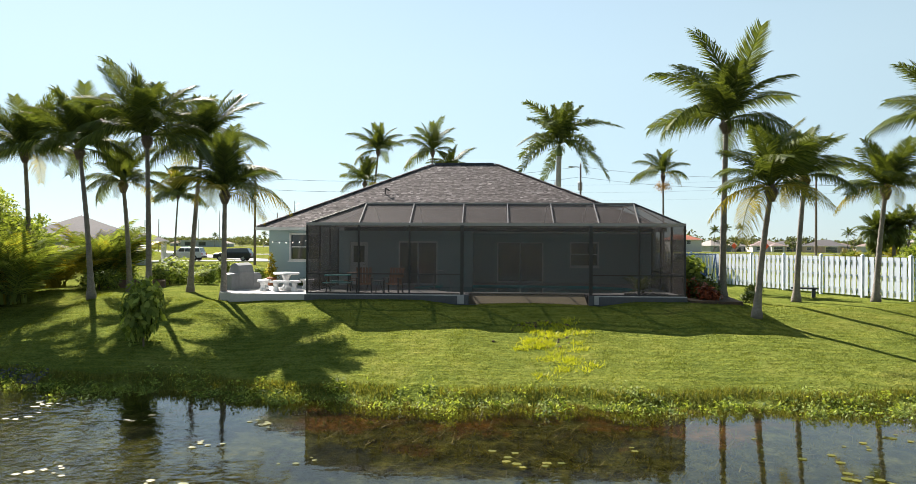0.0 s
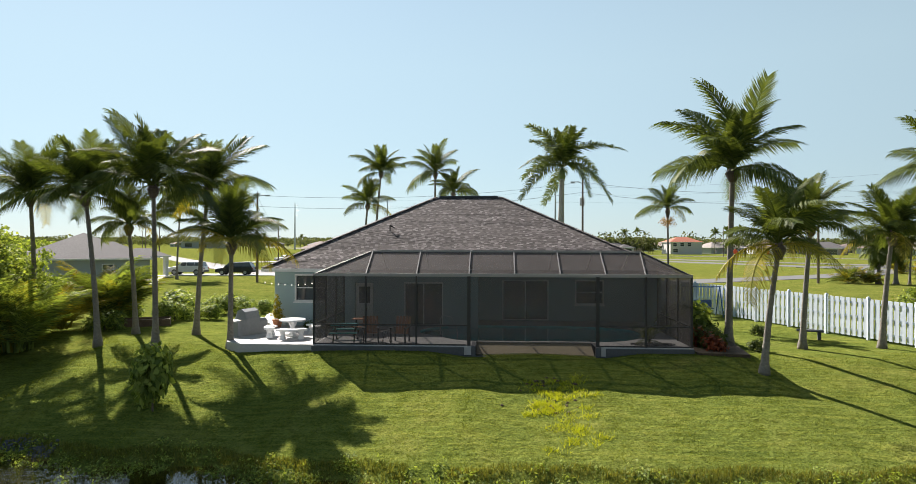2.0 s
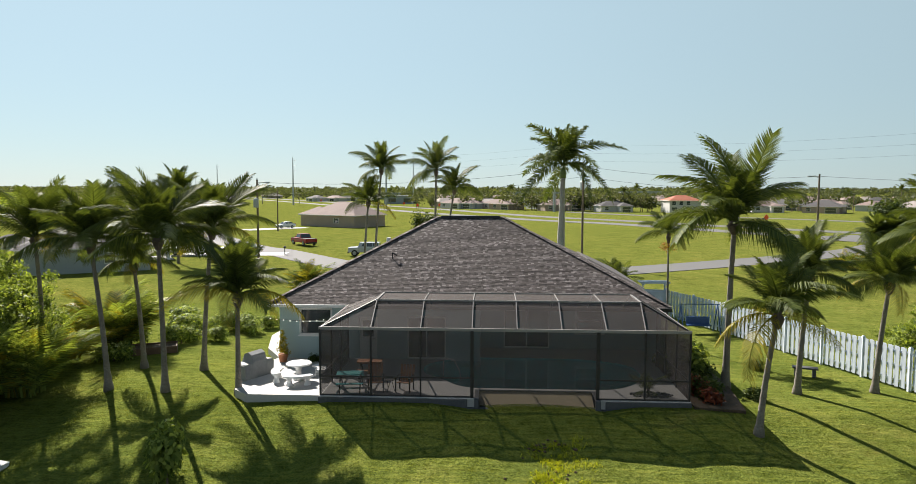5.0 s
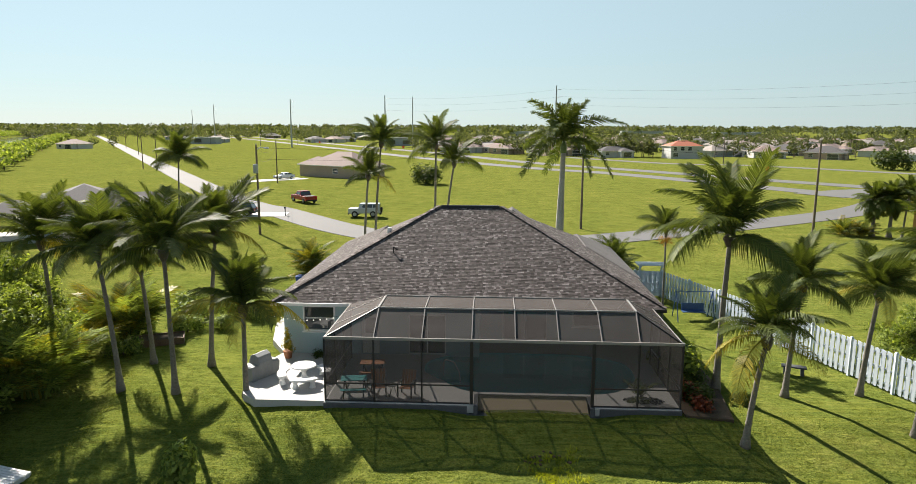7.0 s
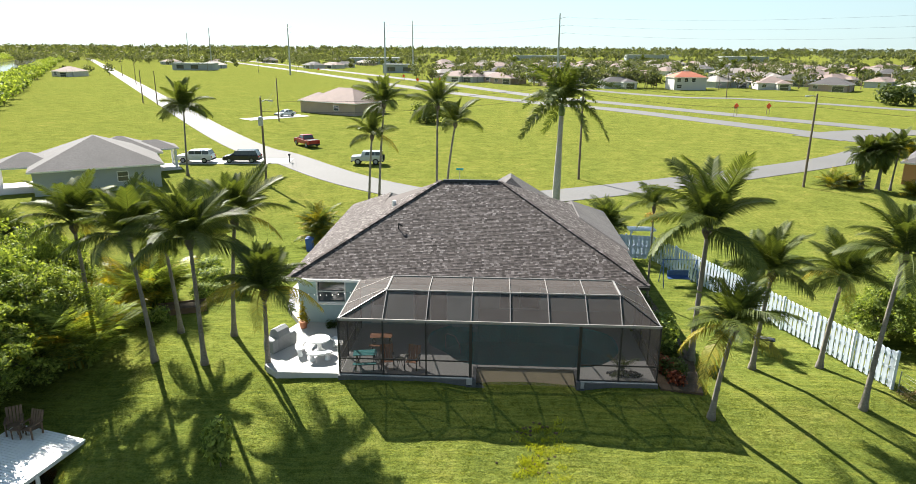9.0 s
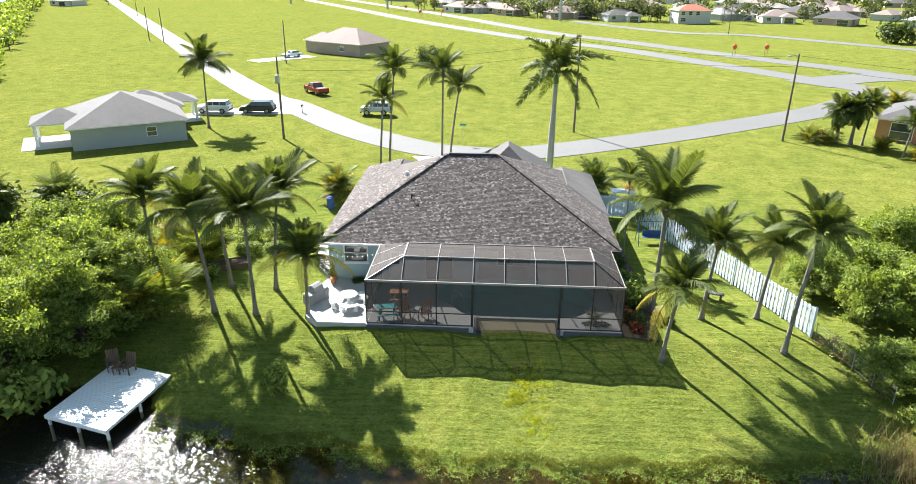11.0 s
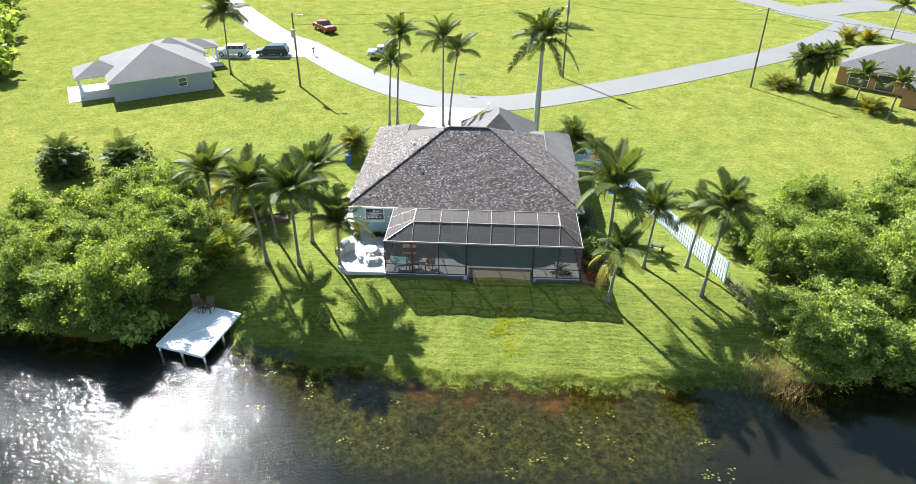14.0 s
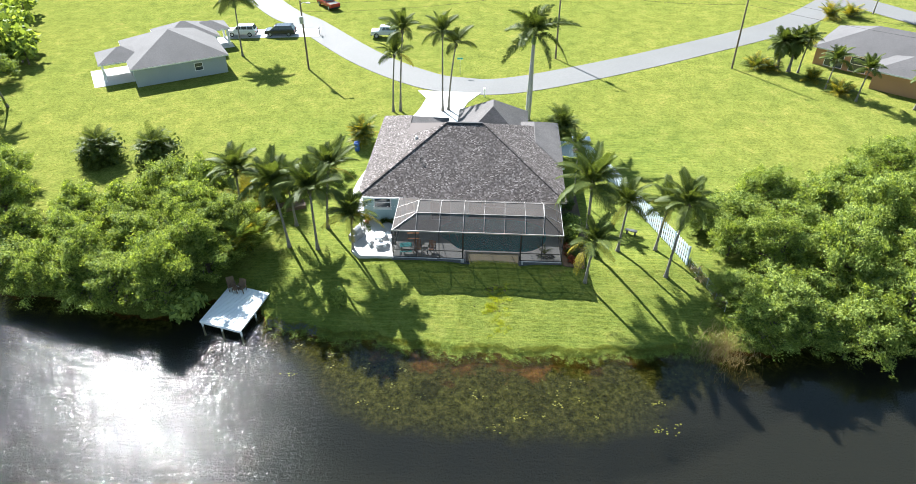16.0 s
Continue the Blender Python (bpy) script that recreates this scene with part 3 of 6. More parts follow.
for x in (-7.4, 7.4):
    for y in (1.9, 3.7, 5.3):
        part("post", Geo().box(x - 0.04, y - 0.04, 0, x + 0.04, y + 0.04, CZ - 0.04), BRONZE, cage)
    part("rail", Geo().beam((x, 0.05, 0.8), (x, 5.3, 0.8), 0.05), BRONZE, cage)
    part("top_beam", Geo().beam((x, 0.0, CZ), (x, 5.4, CZ), 0.05), ALU, cage)
part("top_beam", Geo().beam((-7.44, 0, CZ), (7.44, 0, CZ), 0.06, 0.12), ALU, cage)
for a, b in ((-7.36, -1.3), (3.88, 7.36)):
    part("rail", Geo().beam((a, 0, 0.80), (b, 0, 0.80), 0.05), BRONZE, cage)
    part("base_rail", Geo().beam((a, 0, 0.03), (b, 0, 0.03), 0.05), BRONZE, cage)
part("bend_beam", Geo().beam((BX[0], BY, BZ), (BX[-1], BY, BZ), 0.04, 0.10), ALU, cage)
part("bend_beam", Geo().beam((BX[0], GY, BZ), (BX[-1], GY, BZ), 0.04, 0.10), ALU, cage)
for i in range(1, 8):
    x, b = POSTS[i], BX[i]
    g = Geo().beam((x, 0, CZ), (b, BY, BZ), 0.04, 0.08).beam((b, BY, BZ), (b, GY, BZ), 0.04, 0.08).beam((b, GY, BZ), (b, 5.35, CZ), 0.04, 0.08)
    part("rafter", g, ALU, cage)
for s, b in ((-7.4, BX[0]), (7.4, BX[-1])):
    part("hip_rafter", Geo().beam((s, 0, CZ), (b, BY, BZ), 0.05, 0.07), BRONZE, cage)
    part("rafter", Geo().beam((s, 1.9, CZ), (b, BY + 0.3, BZ), 0.04), ALU, cage)
    part("rafter", Geo().beam((s, 3.7, CZ), (b, GY, BZ), 0.04), ALU, cage)
    part("bend_beam", Geo().beam((b, BY, BZ), (b, GY, BZ), 0.05), ALU, cage)
    part("screen_panel", Geo().add([(s, 0, CZ), (s, 5.4, CZ), (b, GY, BZ), (b, BY, BZ)], [(0, 1, 2, 3)]), SCREEN, cage)
    part("screen_panel", Geo().add([(s, 5.4, CZ), (b, GY, BZ), (b, 5.4, CZ)], [(0, 1, 2)]), SCREEN, cage)
    for y0, y1 in ((0, 1.9), (1.9, 3.7), (3.7, 5.3)):
        part("screen_panel", Geo().add([(s, y0, 0.02), (s, y1, 0.02), (s, y1, CZ), (s, y0, CZ)], [(0, 1, 2, 3)]), SCREEN, cage)
for i in range(8):
    a, b = POSTS[i], POSTS[i + 1]
    z0 = -0.4 if 3 <= i <= 5 else 0.02
    part("screen_panel", Geo().add([(a, 0, z0), (b, 0, z0), (b, 0, CZ), (a, 0, CZ)], [(0, 1, 2, 3)]), SCREEN, cage)
    c, d = BX[i] if i else BX[0], BX[i + 1] if i < 7 else BX[8]
    part("screen_panel", Geo().add([(a, 0, CZ), (b, 0, CZ), (d, BY, BZ), (c, BY, BZ)], [(0, 1, 2, 3)]), SCREEN, cage)
    if 1 <= i <= 6:
        part("screen_panel", Geo().add([(c, BY, BZ), (d, BY, BZ), (d, GY, BZ), (c, GY, BZ)], [(0, 1, 2, 3)]), SCREEN, cage)
        part("screen_panel", Geo().add([(c, GY, BZ), (d, GY, BZ), (d, 5.35, CZ), (c, 5.35, CZ)], [(0, 1, 2, 3)]), SCREEN, cage)

POOL = [(-3.5, 3.6), (-2.6, 2.6), (-1.9, 1.7), (-0.9, 1.3), (1.4, 1.27), (3.7, 1.3), (5.0, 1.6), (5.9, 2.5), (6.3, 3.7), (6.0, 5.4), (4.0, 6.4), (1.0, 6.5), (-1.6, 6.4), (-3.4, 5.2)]


def smooth_loop(pts, k=4):
    out, n = [], len(pts)
    for i in range(n):
        p0, p1, p2, p3 = (Vector(pts[(i + j) % n]) for j in (-1, 0, 1, 2))
        for q in range(k):
            u = q / k
            out.append(0.5 * ((2 * p1) + (p2 - p0) * u + (2 * p0 - 5 * p1 + 4 * p2 - p3) * u * u + (3 * p1 - p0 - 3 * p2 + p3) * u ** 3))
    return out


def build_deck():
    loop = smooth_loop(POOL)
    n = len(loop)
    c = Vector((1.3, 3.2))
    outer = []
    for p in loop:
        d = (p - c).normalized()
        t = min([(8.6 - c.y) / d.y if d.y > 0 else 99, (1.16 - c.y) / d.y if d.y < 0 else 99, (7.45 - c.x) / d.x if d.x > 0 else 99, (-7.45 - c.x) / d.x if d.x < 0 else 99])
        outer.append(c + d * t)
    g = Geo()
    g.add([(p.x, p.y, 0) for p in loop] + [(p.x, p.y, 0) for p in outer], [(i, (i + 1) % n, n + (i + 1) % n, n + i) for i in range(n)])
    for x0, y0, x1, y1 in ((-7.45, -0.12, -0.95, 1.16), (3.7, -0.12, 7.45, 1.16)):
        g.box(x0, y0, -0.35, x1, y1, 0.0)
    g.box(-7.45, 1.16, -0.36, -6.9, 8.6, -0.004)
    g.box(6.9, 1.16, -0.36, 7.45, 8.6, -0.004)
    g.box(-6.9, 6.9, -0.36, 6.9, 8.6, -0.004)
    g.box(-6.9, 1.16, -0.36, -4.0, 6.9, -0.004)
    tagged(part("pool_deck", g, CONCRETE), "pale concrete pool deck inside the screen cage", "deck", kind="structure")
    b = Geo()
    b.add([(p.x, p.y, 0) for p in loop] + [(c.x + (p.x - c.x) * 0.9, c.y + (p.y - c.y) * 0.9, -1.0) for p in loop], [(i, n + i, n + (i + 1) % n, (i + 1) % n) for i in range(n)] + [tuple(range(n, 2 * n))])
    pool = tagged(part("swimming_pool", b, TEAL), "teal freeform swimming pool with an overflow edge", "pool")
    part("pool_water", Geo().add([(p.x, p.y, -0.07) for p in loop], [tuple(range(n))]), POOLWATER, pool)
    s = Geo().hexa([(-0.95, 0.12, -0.62), (3.7, 0.12, -0.62), (3.7, 1.2, -0.62), (-0.95, 1.2, -0.62), (-0.95, 0.12, -0.40), (3.7, 0.12, -0.40), (3.7, 1.16, -0.03), (-0.95, 1.16, -0.03)])
    basin = tagged(part("overflow_basin", s, TAN), "tan sloping overflow apron below the pool edge", "pool basin")
    part("lip", Geo().box(-0.95, 1.06, -0.03, 3.7, 1.28, 0.02), CONCRETE, basin, "pale concrete lip", bevel=0.01)
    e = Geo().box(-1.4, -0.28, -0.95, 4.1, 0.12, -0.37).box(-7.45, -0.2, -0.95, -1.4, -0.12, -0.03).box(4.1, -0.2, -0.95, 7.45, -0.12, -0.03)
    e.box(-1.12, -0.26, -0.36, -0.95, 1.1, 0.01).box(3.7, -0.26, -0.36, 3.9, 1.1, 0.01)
    tagged(part("deck_kerb", e, CURB), "grey concrete edge of the pool deck, coloured dark as in shade", "kerb", kind="structure")
    p = Geo().prism([(-11.2, 0.6), (-10.5, -0.02), (-7.46, 0.0), (-7.46, 5.99), (-11.05, 5.99), (-11.9, 3.4)], -0.5, -0.02)
    p.prism([(-11.05, 5.992), (-11.05, 16.5), (-12.4, 16.5), (-13.0, 13.0), (-13.1, 11.0), (-12.3, 8.0)], -0.5, -0.024)
    tagged(part("patio", p, CONCRETE), "white sunlit concrete patio beside the cage", "patio", kind="structure")
    tagged(part("driveway", Geo().prism([(-2.8, 25.7), (-3.4, 30.5), (-2.4, 35.0), (-0.8, 38.2), (-9.4, 38.6), (-8.0, 36.0), (-8.4, 33.0), (-9.4, 29.0), (-9.0, 25.7)], -0.5, -0.285), CONCRETE), "pale concrete driveway flaring to the road", "driveway", kind="structure")


build_deck()


# ---- palms ----
def frond_geo(length, rise, droop, leaf, count=104, hang=0.5, seed=0, width=0.019, plume=0.12):
    """One feather leaf along +x: a curved rib and two rows of leaflets, ruffled by plume."""
    rng = random.Random(seed)
    g = Geo()
    def at(s):
        return Vector((length * (s - 0.24 * droop * s * s), 0.05 * length * math.sin(2.2 * s + seed), length * (rise * s - droop * s ** 2.2)))
    g.tube([at(i / 8) for i in range(9)], [0.04 * (1 - 0.85 * i / 8) for i in range(9)], 4, False)
    for i in range(count):
        s = 0.13 + 0.87 * (i + rng.random() * 0.5) / count
        p = at(s)
        d = (at(min(1, s + 0.02)) - at(s - 0.02)).normalized()
        l = leaf * (0.30 + 0.80 * math.sin(math.pi * min(1.0, 0.14 + 0.80 * s))) * rng.uniform(0.78, 1.12)
        for side in (-1, 1):
            ahead = 0.40 + 0.75 * s + rng.uniform(-0.1, 0.1)
            out = (Vector((0, side, 0)) + d * ahead + Vector((0, 0, 0.3 - hang * 0.6 + rng.uniform(-plume, plume)))).normalized()
            mid = p + out * l * 0.55
            tip = p + out * l * 0.92 + Vector((0, 0, -l * hang * rng.uniform(0.5, 1.1)))
            w = d * width * rng.uniform(0.8, 1.15)
            g.add([p - w * 0.7, p + w * 0.7, mid + w, mid - w, tip], [(0, 1, 2, 3), (3, 2, 4)])
    return g


FRONDS = []
for k, (rise, droop, hang) in enumerate(((0.06, 0.18, 0.12), (0.24, 0.36, 0.32), (0.30, 0.50, 0.5), (0.26, 0.56, 0.7))):
    FRONDS.append([frond_geo(2.9, rise, droop, 0.78, hang=hang, seed=7 * k + j).mesh("frond", FROND) for j in range(3)])
YELLOW = [frond_geo(2.9, 0.2, 0.6, 0.7, hang=0.7, seed=90 + j, count=52).mesh("frond", FROND_OLD) for j in range(2)]
PLUMES = [[frond_geo(2.9, r, dr, 0.58, 90, 0.4, 120 + k, 0.032, 0.75).mesh("frond", FROND)] for k, (r, dr) in enumerate(((0.05, 0.16), (0.25, 0.5), (0.25, 0.8), (0.15, 0.95)))]


def palm(base, top, label, size=1.0, count=22, yellow=2, girth=0.14, group="palms round the garden", smooth_trunk=False, seed=0, droop=88):
    rng = random.Random(seed)
    b = Vector((*base, ground_z(*base)))
    t = thing("palm_tree", (b.x, b.y, b.z), label, "palm tree", group)
    top = Vector(top) - b
    mid = Vector((top.x * 0.25, top.y * 0.25, top.z * 0.5))
    pts, rad = [], []
    n = max(10, int(top.z * 5))
    for i in range(n + 1):
        s = i / n
        pts.append(mid * 2 * s * (1 - s) + top * s * s + Vector((0, 0, -0.15 if i == 0 else 0)))
        if smooth_trunk:
            rad.append(girth * (1.0 + 0.25 * math.sin(math.pi * min(1, s * 1.3))) * (1 - 0.35 * s))
        else:
            rad.append(girth * 0.88 * (1 + 0.9 * math.exp(-s * 14)) * (1 - 0.35 * s) * (1.0 + (0.05 if i % 2 else -0.05)))
    part("trunk", Geo().tube(pts, rad, 9), ROYAL if smooth_trunk else TRUNK, t, smooth=True)
    if smooth_trunk:
        part("crownshaft", Geo().tube([top, top + Vector((0, 0, 0.5)), top + Vector((0, 0, 1.1))], [girth * 0.85, girth * 0.9, 0.05], 9), SHAFT, t, "smooth green crownshaft", True)
        top = top + Vector((0, 0, 0.9))
    else:
        part("crown_base", Geo().tube([top - Vector((0, 0, 0.35)), top, top + Vector((0, 0, 0.35))], [girth * 0.8, girth * 1.7, girth * 0.5], 8), BARK, t)
    az = rng.uniform(0, 6.28)
    for i in range(count):
        u = i / (count - 1)
        az += 2.39996
        elev = math.radians(83 - droop * u ** 1.15 + rng.uniform(-13, 13))
        k = 0 if u < 0.22 else 1 if u < 0.5 else 2 if u < 0.8 else 3
        me = rng.choice((PLUMES if smooth_trunk else FRONDS)[k])
        if u > 0.82 and yellow and i >= count - yellow:
            me = rng.choice(YELLOW)
        sc = 0.94 * size * rng.uniform(0.74, 1.16) * (0.8 if u < 0.15 else 1.0)
        m = Matrix.Translation(top + Vector((0, 0, 0.15))) @ Matrix.Rotation(az, 4, "Z") @ Matrix.Rotation(-elev, 4, "Y") @ Matrix.Rotation(rng.uniform(-0.5, 0.5), 4, "X") @ Matrix.Scale(sc, 4)
        part("frond", me, None, t, "yellowing old frond" if me in YELLOW else "", at=m)
    return t


GREEN = "tall coconut palm with feathery green fronds on the lawn"
palm((-22.6, 5.2), (-21.6, 3.4, 6.0), GREEN, 1.0, 24, seed=1)
palm((-17.2, 1.5), (-17.9, 1.7, 5.9), GREEN, 1.12, 24, seed=2, yellow=0)
palm((-14.5, 1.2), (-14.2, 0.4, 6.2), GREEN, 1.2, 24, seed=3, yellow=0)
palm((-14.3, 4.6), (-13.3, 3.6, 6.4), GREEN, 1.12, 24, seed=4)
palm((-11.2, 1.0), (-10.8, 0.1, 3.9), "short coconut palm with yellowing lower fronds beside the patio", 1.0, 25, 5, seed=5)
palm((-17.4, 4.9), (-17.6, 4.6, 4.7), GREEN, 0.88, 22, seed=6)
palm((9.8, 2.9), (9.5, 1.6, 6.9), "tall coconut palm with arching fronds beside the cage", 1.34, 20, seed=7, yellow=0, girth=0.17)
palm((9.35, -2.0), (9.6, -2.6, 3.85), "leaning coconut palm with bright yellow lower fronds", 1.05, 22, 4, seed=8)
palm((12.7, 2.5), (12.9, 2.2, 4.7), GREEN, 0.86, 24, seed=9)
palm((16.1, 2.8), (16.5, 2.8, 4.3), GREEN, 0.92, 24, seed=10)
palm((16.4, -0.8), (17.0, -0.6, 6.5), "tall coconut palm leaning beside the white fence", 1.04, 23, 1, seed=11)
palm((9.5, 11.6), (9.3, 11.0, 5.8), "slender palm with orange fruit below the fronds", 0.6, 14, 1, 0.08, seed=12)
STREET = "palm with ragged green fronds before the house"
palm((-11.8, 31.6), (-11.2, 31.0, 7.2), STREET, 0.95, 15, seed=13, group="palms on the street side", yellow=1)
palm((-10.9, 31.8), (-10.1, 31.4, 10.0), STREET, 1.08, 17, seed=14, group="palms on the street side", yellow=0)
palm((-5.5, 32.0), (-5.3, 31.0, 9.9), STREET, 1.08, 17, seed=15, group="palms on the street side", yellow=0)
palm((-4.8, 32.4), (-3.8, 32.0, 8.3), STREET, 1.0, 15, seed=16, group="palms on the street side", yellow=0)
palm((5.3, 30.2), (5.4, 29.6, 9.4), "stout royal palm with a smooth grey trunk", 1.8, 17, 0, 0.31, "palms on the street side", True, 17)
palm((-37.7, 50.6), (-38.0, 52.0, 7.6), "coconut palm beside the neighbouring house", 1.4, 26, seed=18, yellow=0)


# ---- trees, shrubs and reeds ----
def leaf_cloud(lobes, count, size, rng, up=0.5):
    """Leaves scattered over and inside rounded lobes (x, y, z, radius)."""
    g = Geo()
    tot = sum(l[3] ** 2 for l in lobes)
    for lx, ly, lz, r in lobes:
        for _ in range(int(count * r * r / tot)):
            d = Vector((rng.gauss(0, 1), rng.gauss(0, 1), rng.gauss(0.25, 1))).normalized()
            p = Vector((lx, ly, lz)) + d * r * rng.uniform(0.35, 1.35)
            n = (d + Vector((rng.gauss(0, 0.5), rng.gauss(0, 0.5), up + rng.gauss(0, 0.4)))).normalized()
            a = n.cross(Vector((rng.gauss(0, 1), rng.gauss(0, 1), rng.gauss(0, 1)))).normalized() * size * rng.uniform(0.6, 1.25)
            b = n.cross(a) * 0.55
            g.add([p - a, p - b * 0.9, p + a, p + b * 0.9], [(0, 1, 2, 3)])
    return g


def sprig_cloud(lobes, count, size, rng):
    """Leaves in loose, flattened tufts (x, y, z, radius) with no clear skin."""
    g = Geo()
    tot = sum(l[3] ** 2 for l in lobes)
    for lx, ly, lz, r in lobes:
        lean = Vector((rng.gauss(0, 0.5), rng.gauss(0, 0.5), 0.75))
        big = size * rng.uniform(0.75, 1.3)
        for _ in range(int(count * r * r / tot)):
            p = Vector((lx + rng.gauss(0, 0.62) * r, ly + rng.gauss(0, 0.62) * r, lz + rng.gauss(0, 0.42) * r))
            n = (lean + Vector((rng.gauss(0, 0.55), rng.gauss(0, 0.55), rng.gauss(0, 0.45)))).normalized()
            a = n.cross(Vector((rng.gauss(0, 1), rng.gauss(0, 1), rng.gauss(0, 1)))).normalized() * big * rng.uniform(0.55, 1.25)
            b = n.cross(a) * 0.5
            g.add([p - a, p - b, p + a, p + b], [(0, 1, 2, 3)])
    return g


def broad_tree_meshes(seed, height=4.6, radius=2.7, leaves=5200, size=0.098):
    rng = random.Random(seed)
    lobes, limbs = [], Geo()
    limbs.tube([(0, 0, -0.4), (0.05, 0.1, height * 0.22), (0.1, 0.0, height * 0.45)], [0.17, 0.13, 0.09], 7)
    for i in range(46):
        a = i * 2.39996 + rng.uniform(-0.4, 0.4)
        q = math.sqrt((i + 0.5) / 46) * rng.uniform(0.85, 1.15)
        z = height * (0.97 - 0.58 * q ** 2) * rng.uniform(0.62, 1.06)
        tip = Vector((radius * q * math.cos(a), radius * q * math.sin(a), max(z, 0.35)))
        root = Vector((0.05, 0.05, height * rng.uniform(0.12, 0.4)))
        knee = root.lerp(tip, 0.5) + Vector((rng.gauss(0, 0.15), rng.gauss(0, 0.15), 0.12 * height * rng.random()))
        limbs.tube([root, knee, tip], [0.065, 0.045, 0.012], 5)
        for j in range(7):
            p = knee.lerp(tip, rng.uniform(0.25, 1.1)) + Vector((rng.gauss(0, 0.13), rng.gauss(0, 0.13), rng.gauss(0.02, 0.09))) * radius
            lobes.append((p.x, p.y, max(p.z, 0.15), radius * rng.uniform(0.06, 0.15)))
    return limbs.mesh("trunk", BARK, True), sprig_cloud(lobes, leaves, size, rng).mesh("crown", LEAF)


TREES = [broad_tree_meshes(s, h, r, n) for s, h, r, n in ((21, 4.8, 2.7, 20000), (22, 5.2, 3.0, 24000), (23, 3.9, 2.6, 18000), (24, 4.4, 3.2, 23000))]


def broad_tree(x, y, k, size=1.0, turn=0.0, label="leafy green shoreline tree with a dense rounded crown", group="trees along the pond"):
    t = thing("tree", pose(x, y, max(ground_z(x, y), -2.2) - 0.05, 0, 0, turn) @ Matrix.Diagonal((size, size * 0.92, size * (0.78 + 0.5 * ((x * 7.3 + y * 3.1) % 1.0)), 1)), label, "tree", group)
    part("trunk", TREES[k][0], None, t)
    part("crown", TREES[k][1], None, t)
    return t


rng = random.Random(5)
LEFT = [(-26.0, -5.6), (-29.6, -5.4), (-33.0, -5.0), (-36.6, -4.2), (-23.6, -1.8), (-23.6, 2.4), (-25.2, 0.4), (-26.0, 3.4), (-28.5, 5.0), (-30.5, 0.3), (-33.5, 4.2), (-27.2, -3.2), (-24.6, -1.2), (-36.5, 0.0), (-38.5, 5.0), (-31.0, 8.6), (-27.0, 8.6), (-33.5, -3.2), (-42.5, 1.5), (-40.0, -3.2), (-46.0, 5.0), (-49.0, 10.0), (-45.5, -1.5), (-52.0, 3.0), (-54.0, 14.0), (-58.0, 8.0), (-61.0, 20.0), (-65.0, 28.0), (-66.0, 14.0), (-69.0, 38.0), (-72.0, 24.0), (-76.0, 48.0), (-78.0, 34.0)]
RIGHT = [(23.0, -7.0), (26.6, -6.8), (30.4, -6.9), (34.0, -6.0), (37.8, -5.2), (22.4, 2.4), (21.6, -2.8), (24.6, -5.0), (25.6, 1.2), (27.6, -3.0), (24.2, 6.6), (29.0, 5.0), (30.6, -0.8), (31.0, -5.4), (33.4, 3.2), (34.2, -3.4), (27.6, 10.0), (32.2, 9.4), (36.8, 7.2), (37.4, 0.4), (39.4, -2.4), (41.5, 4.6), (37.0, 13.0), (42.2, 11.0), (45.6, 1.4), (47.0, 8.6), (42.6, 17.6), (48.6, 15.2), (52.0, 5.0), (54.0, 13.0), (50.0, 21.0), (21.0, 6.4)]
for i, (x, y) in enumerate(LEFT):
    broad_tree(x, y, i % 4, rng.uniform(0.92, 1.12), rng.uniform(0, 360))
for i, (x, y) in enumerate(RIGHT):
    s = rng.uniform(0.98, 1.2) * (0.72 if x < 23 else 1.0)
    broad_tree(x, y, (i + 1) % 4, s, rng.uniform(0, 360))


def shrub_mesh(seed, radius, height, leaves, size, mat):
    r2 = random.Random(seed)
    lobes = [(radius * 0.6 * r2.uniform(-1, 1), radius * 0.6 * r2.uniform(-1, 1), height * r2.uniform(0.3, 0.75), radius * r2.uniform(0.35, 0.55)) for _ in range(9)]
    return leaf_cloud(lobes, leaves, size, r2, 0.7).mesh("foliage", mat)


SHRUBS = {"green": shrub_mesh(31, 1.0, 1.2, 1500, 0.11, LEAF), "dark": shrub_mesh(32, 1.0, 1.2, 1500, 0.11, LEAF_DARK), "gold": shrub_mesh(33, 1.0, 1.5, 1400, 0.13, LEAF_YEL), "broad": shrub_mesh(34, 1.0, 1.3, 1500, 0.15, LEAF)}
SHRUBS["red"] = shrub_mesh(35, 1.0, 1.3, 420, 0.2, REDLEAF)
STEM = Geo().tube([(0, 0, -0.3), (0, 0, 0.5)], [0.05, 0.03], 6).mesh("stem", BARK)


def shrub(x, y, kind, size, label, group="", tall=1.0):
    t = thing("shrub", pose(x, y, ground_z(x, y), 0, 0, 57 * x + 31 * y) @ Matrix.Diagonal((size, size, size * tall, 1)), label, "shrub", group)
    part("stem", STEM, None, t)
    part("foliage", SHRUBS[kind], None, t)
    return t


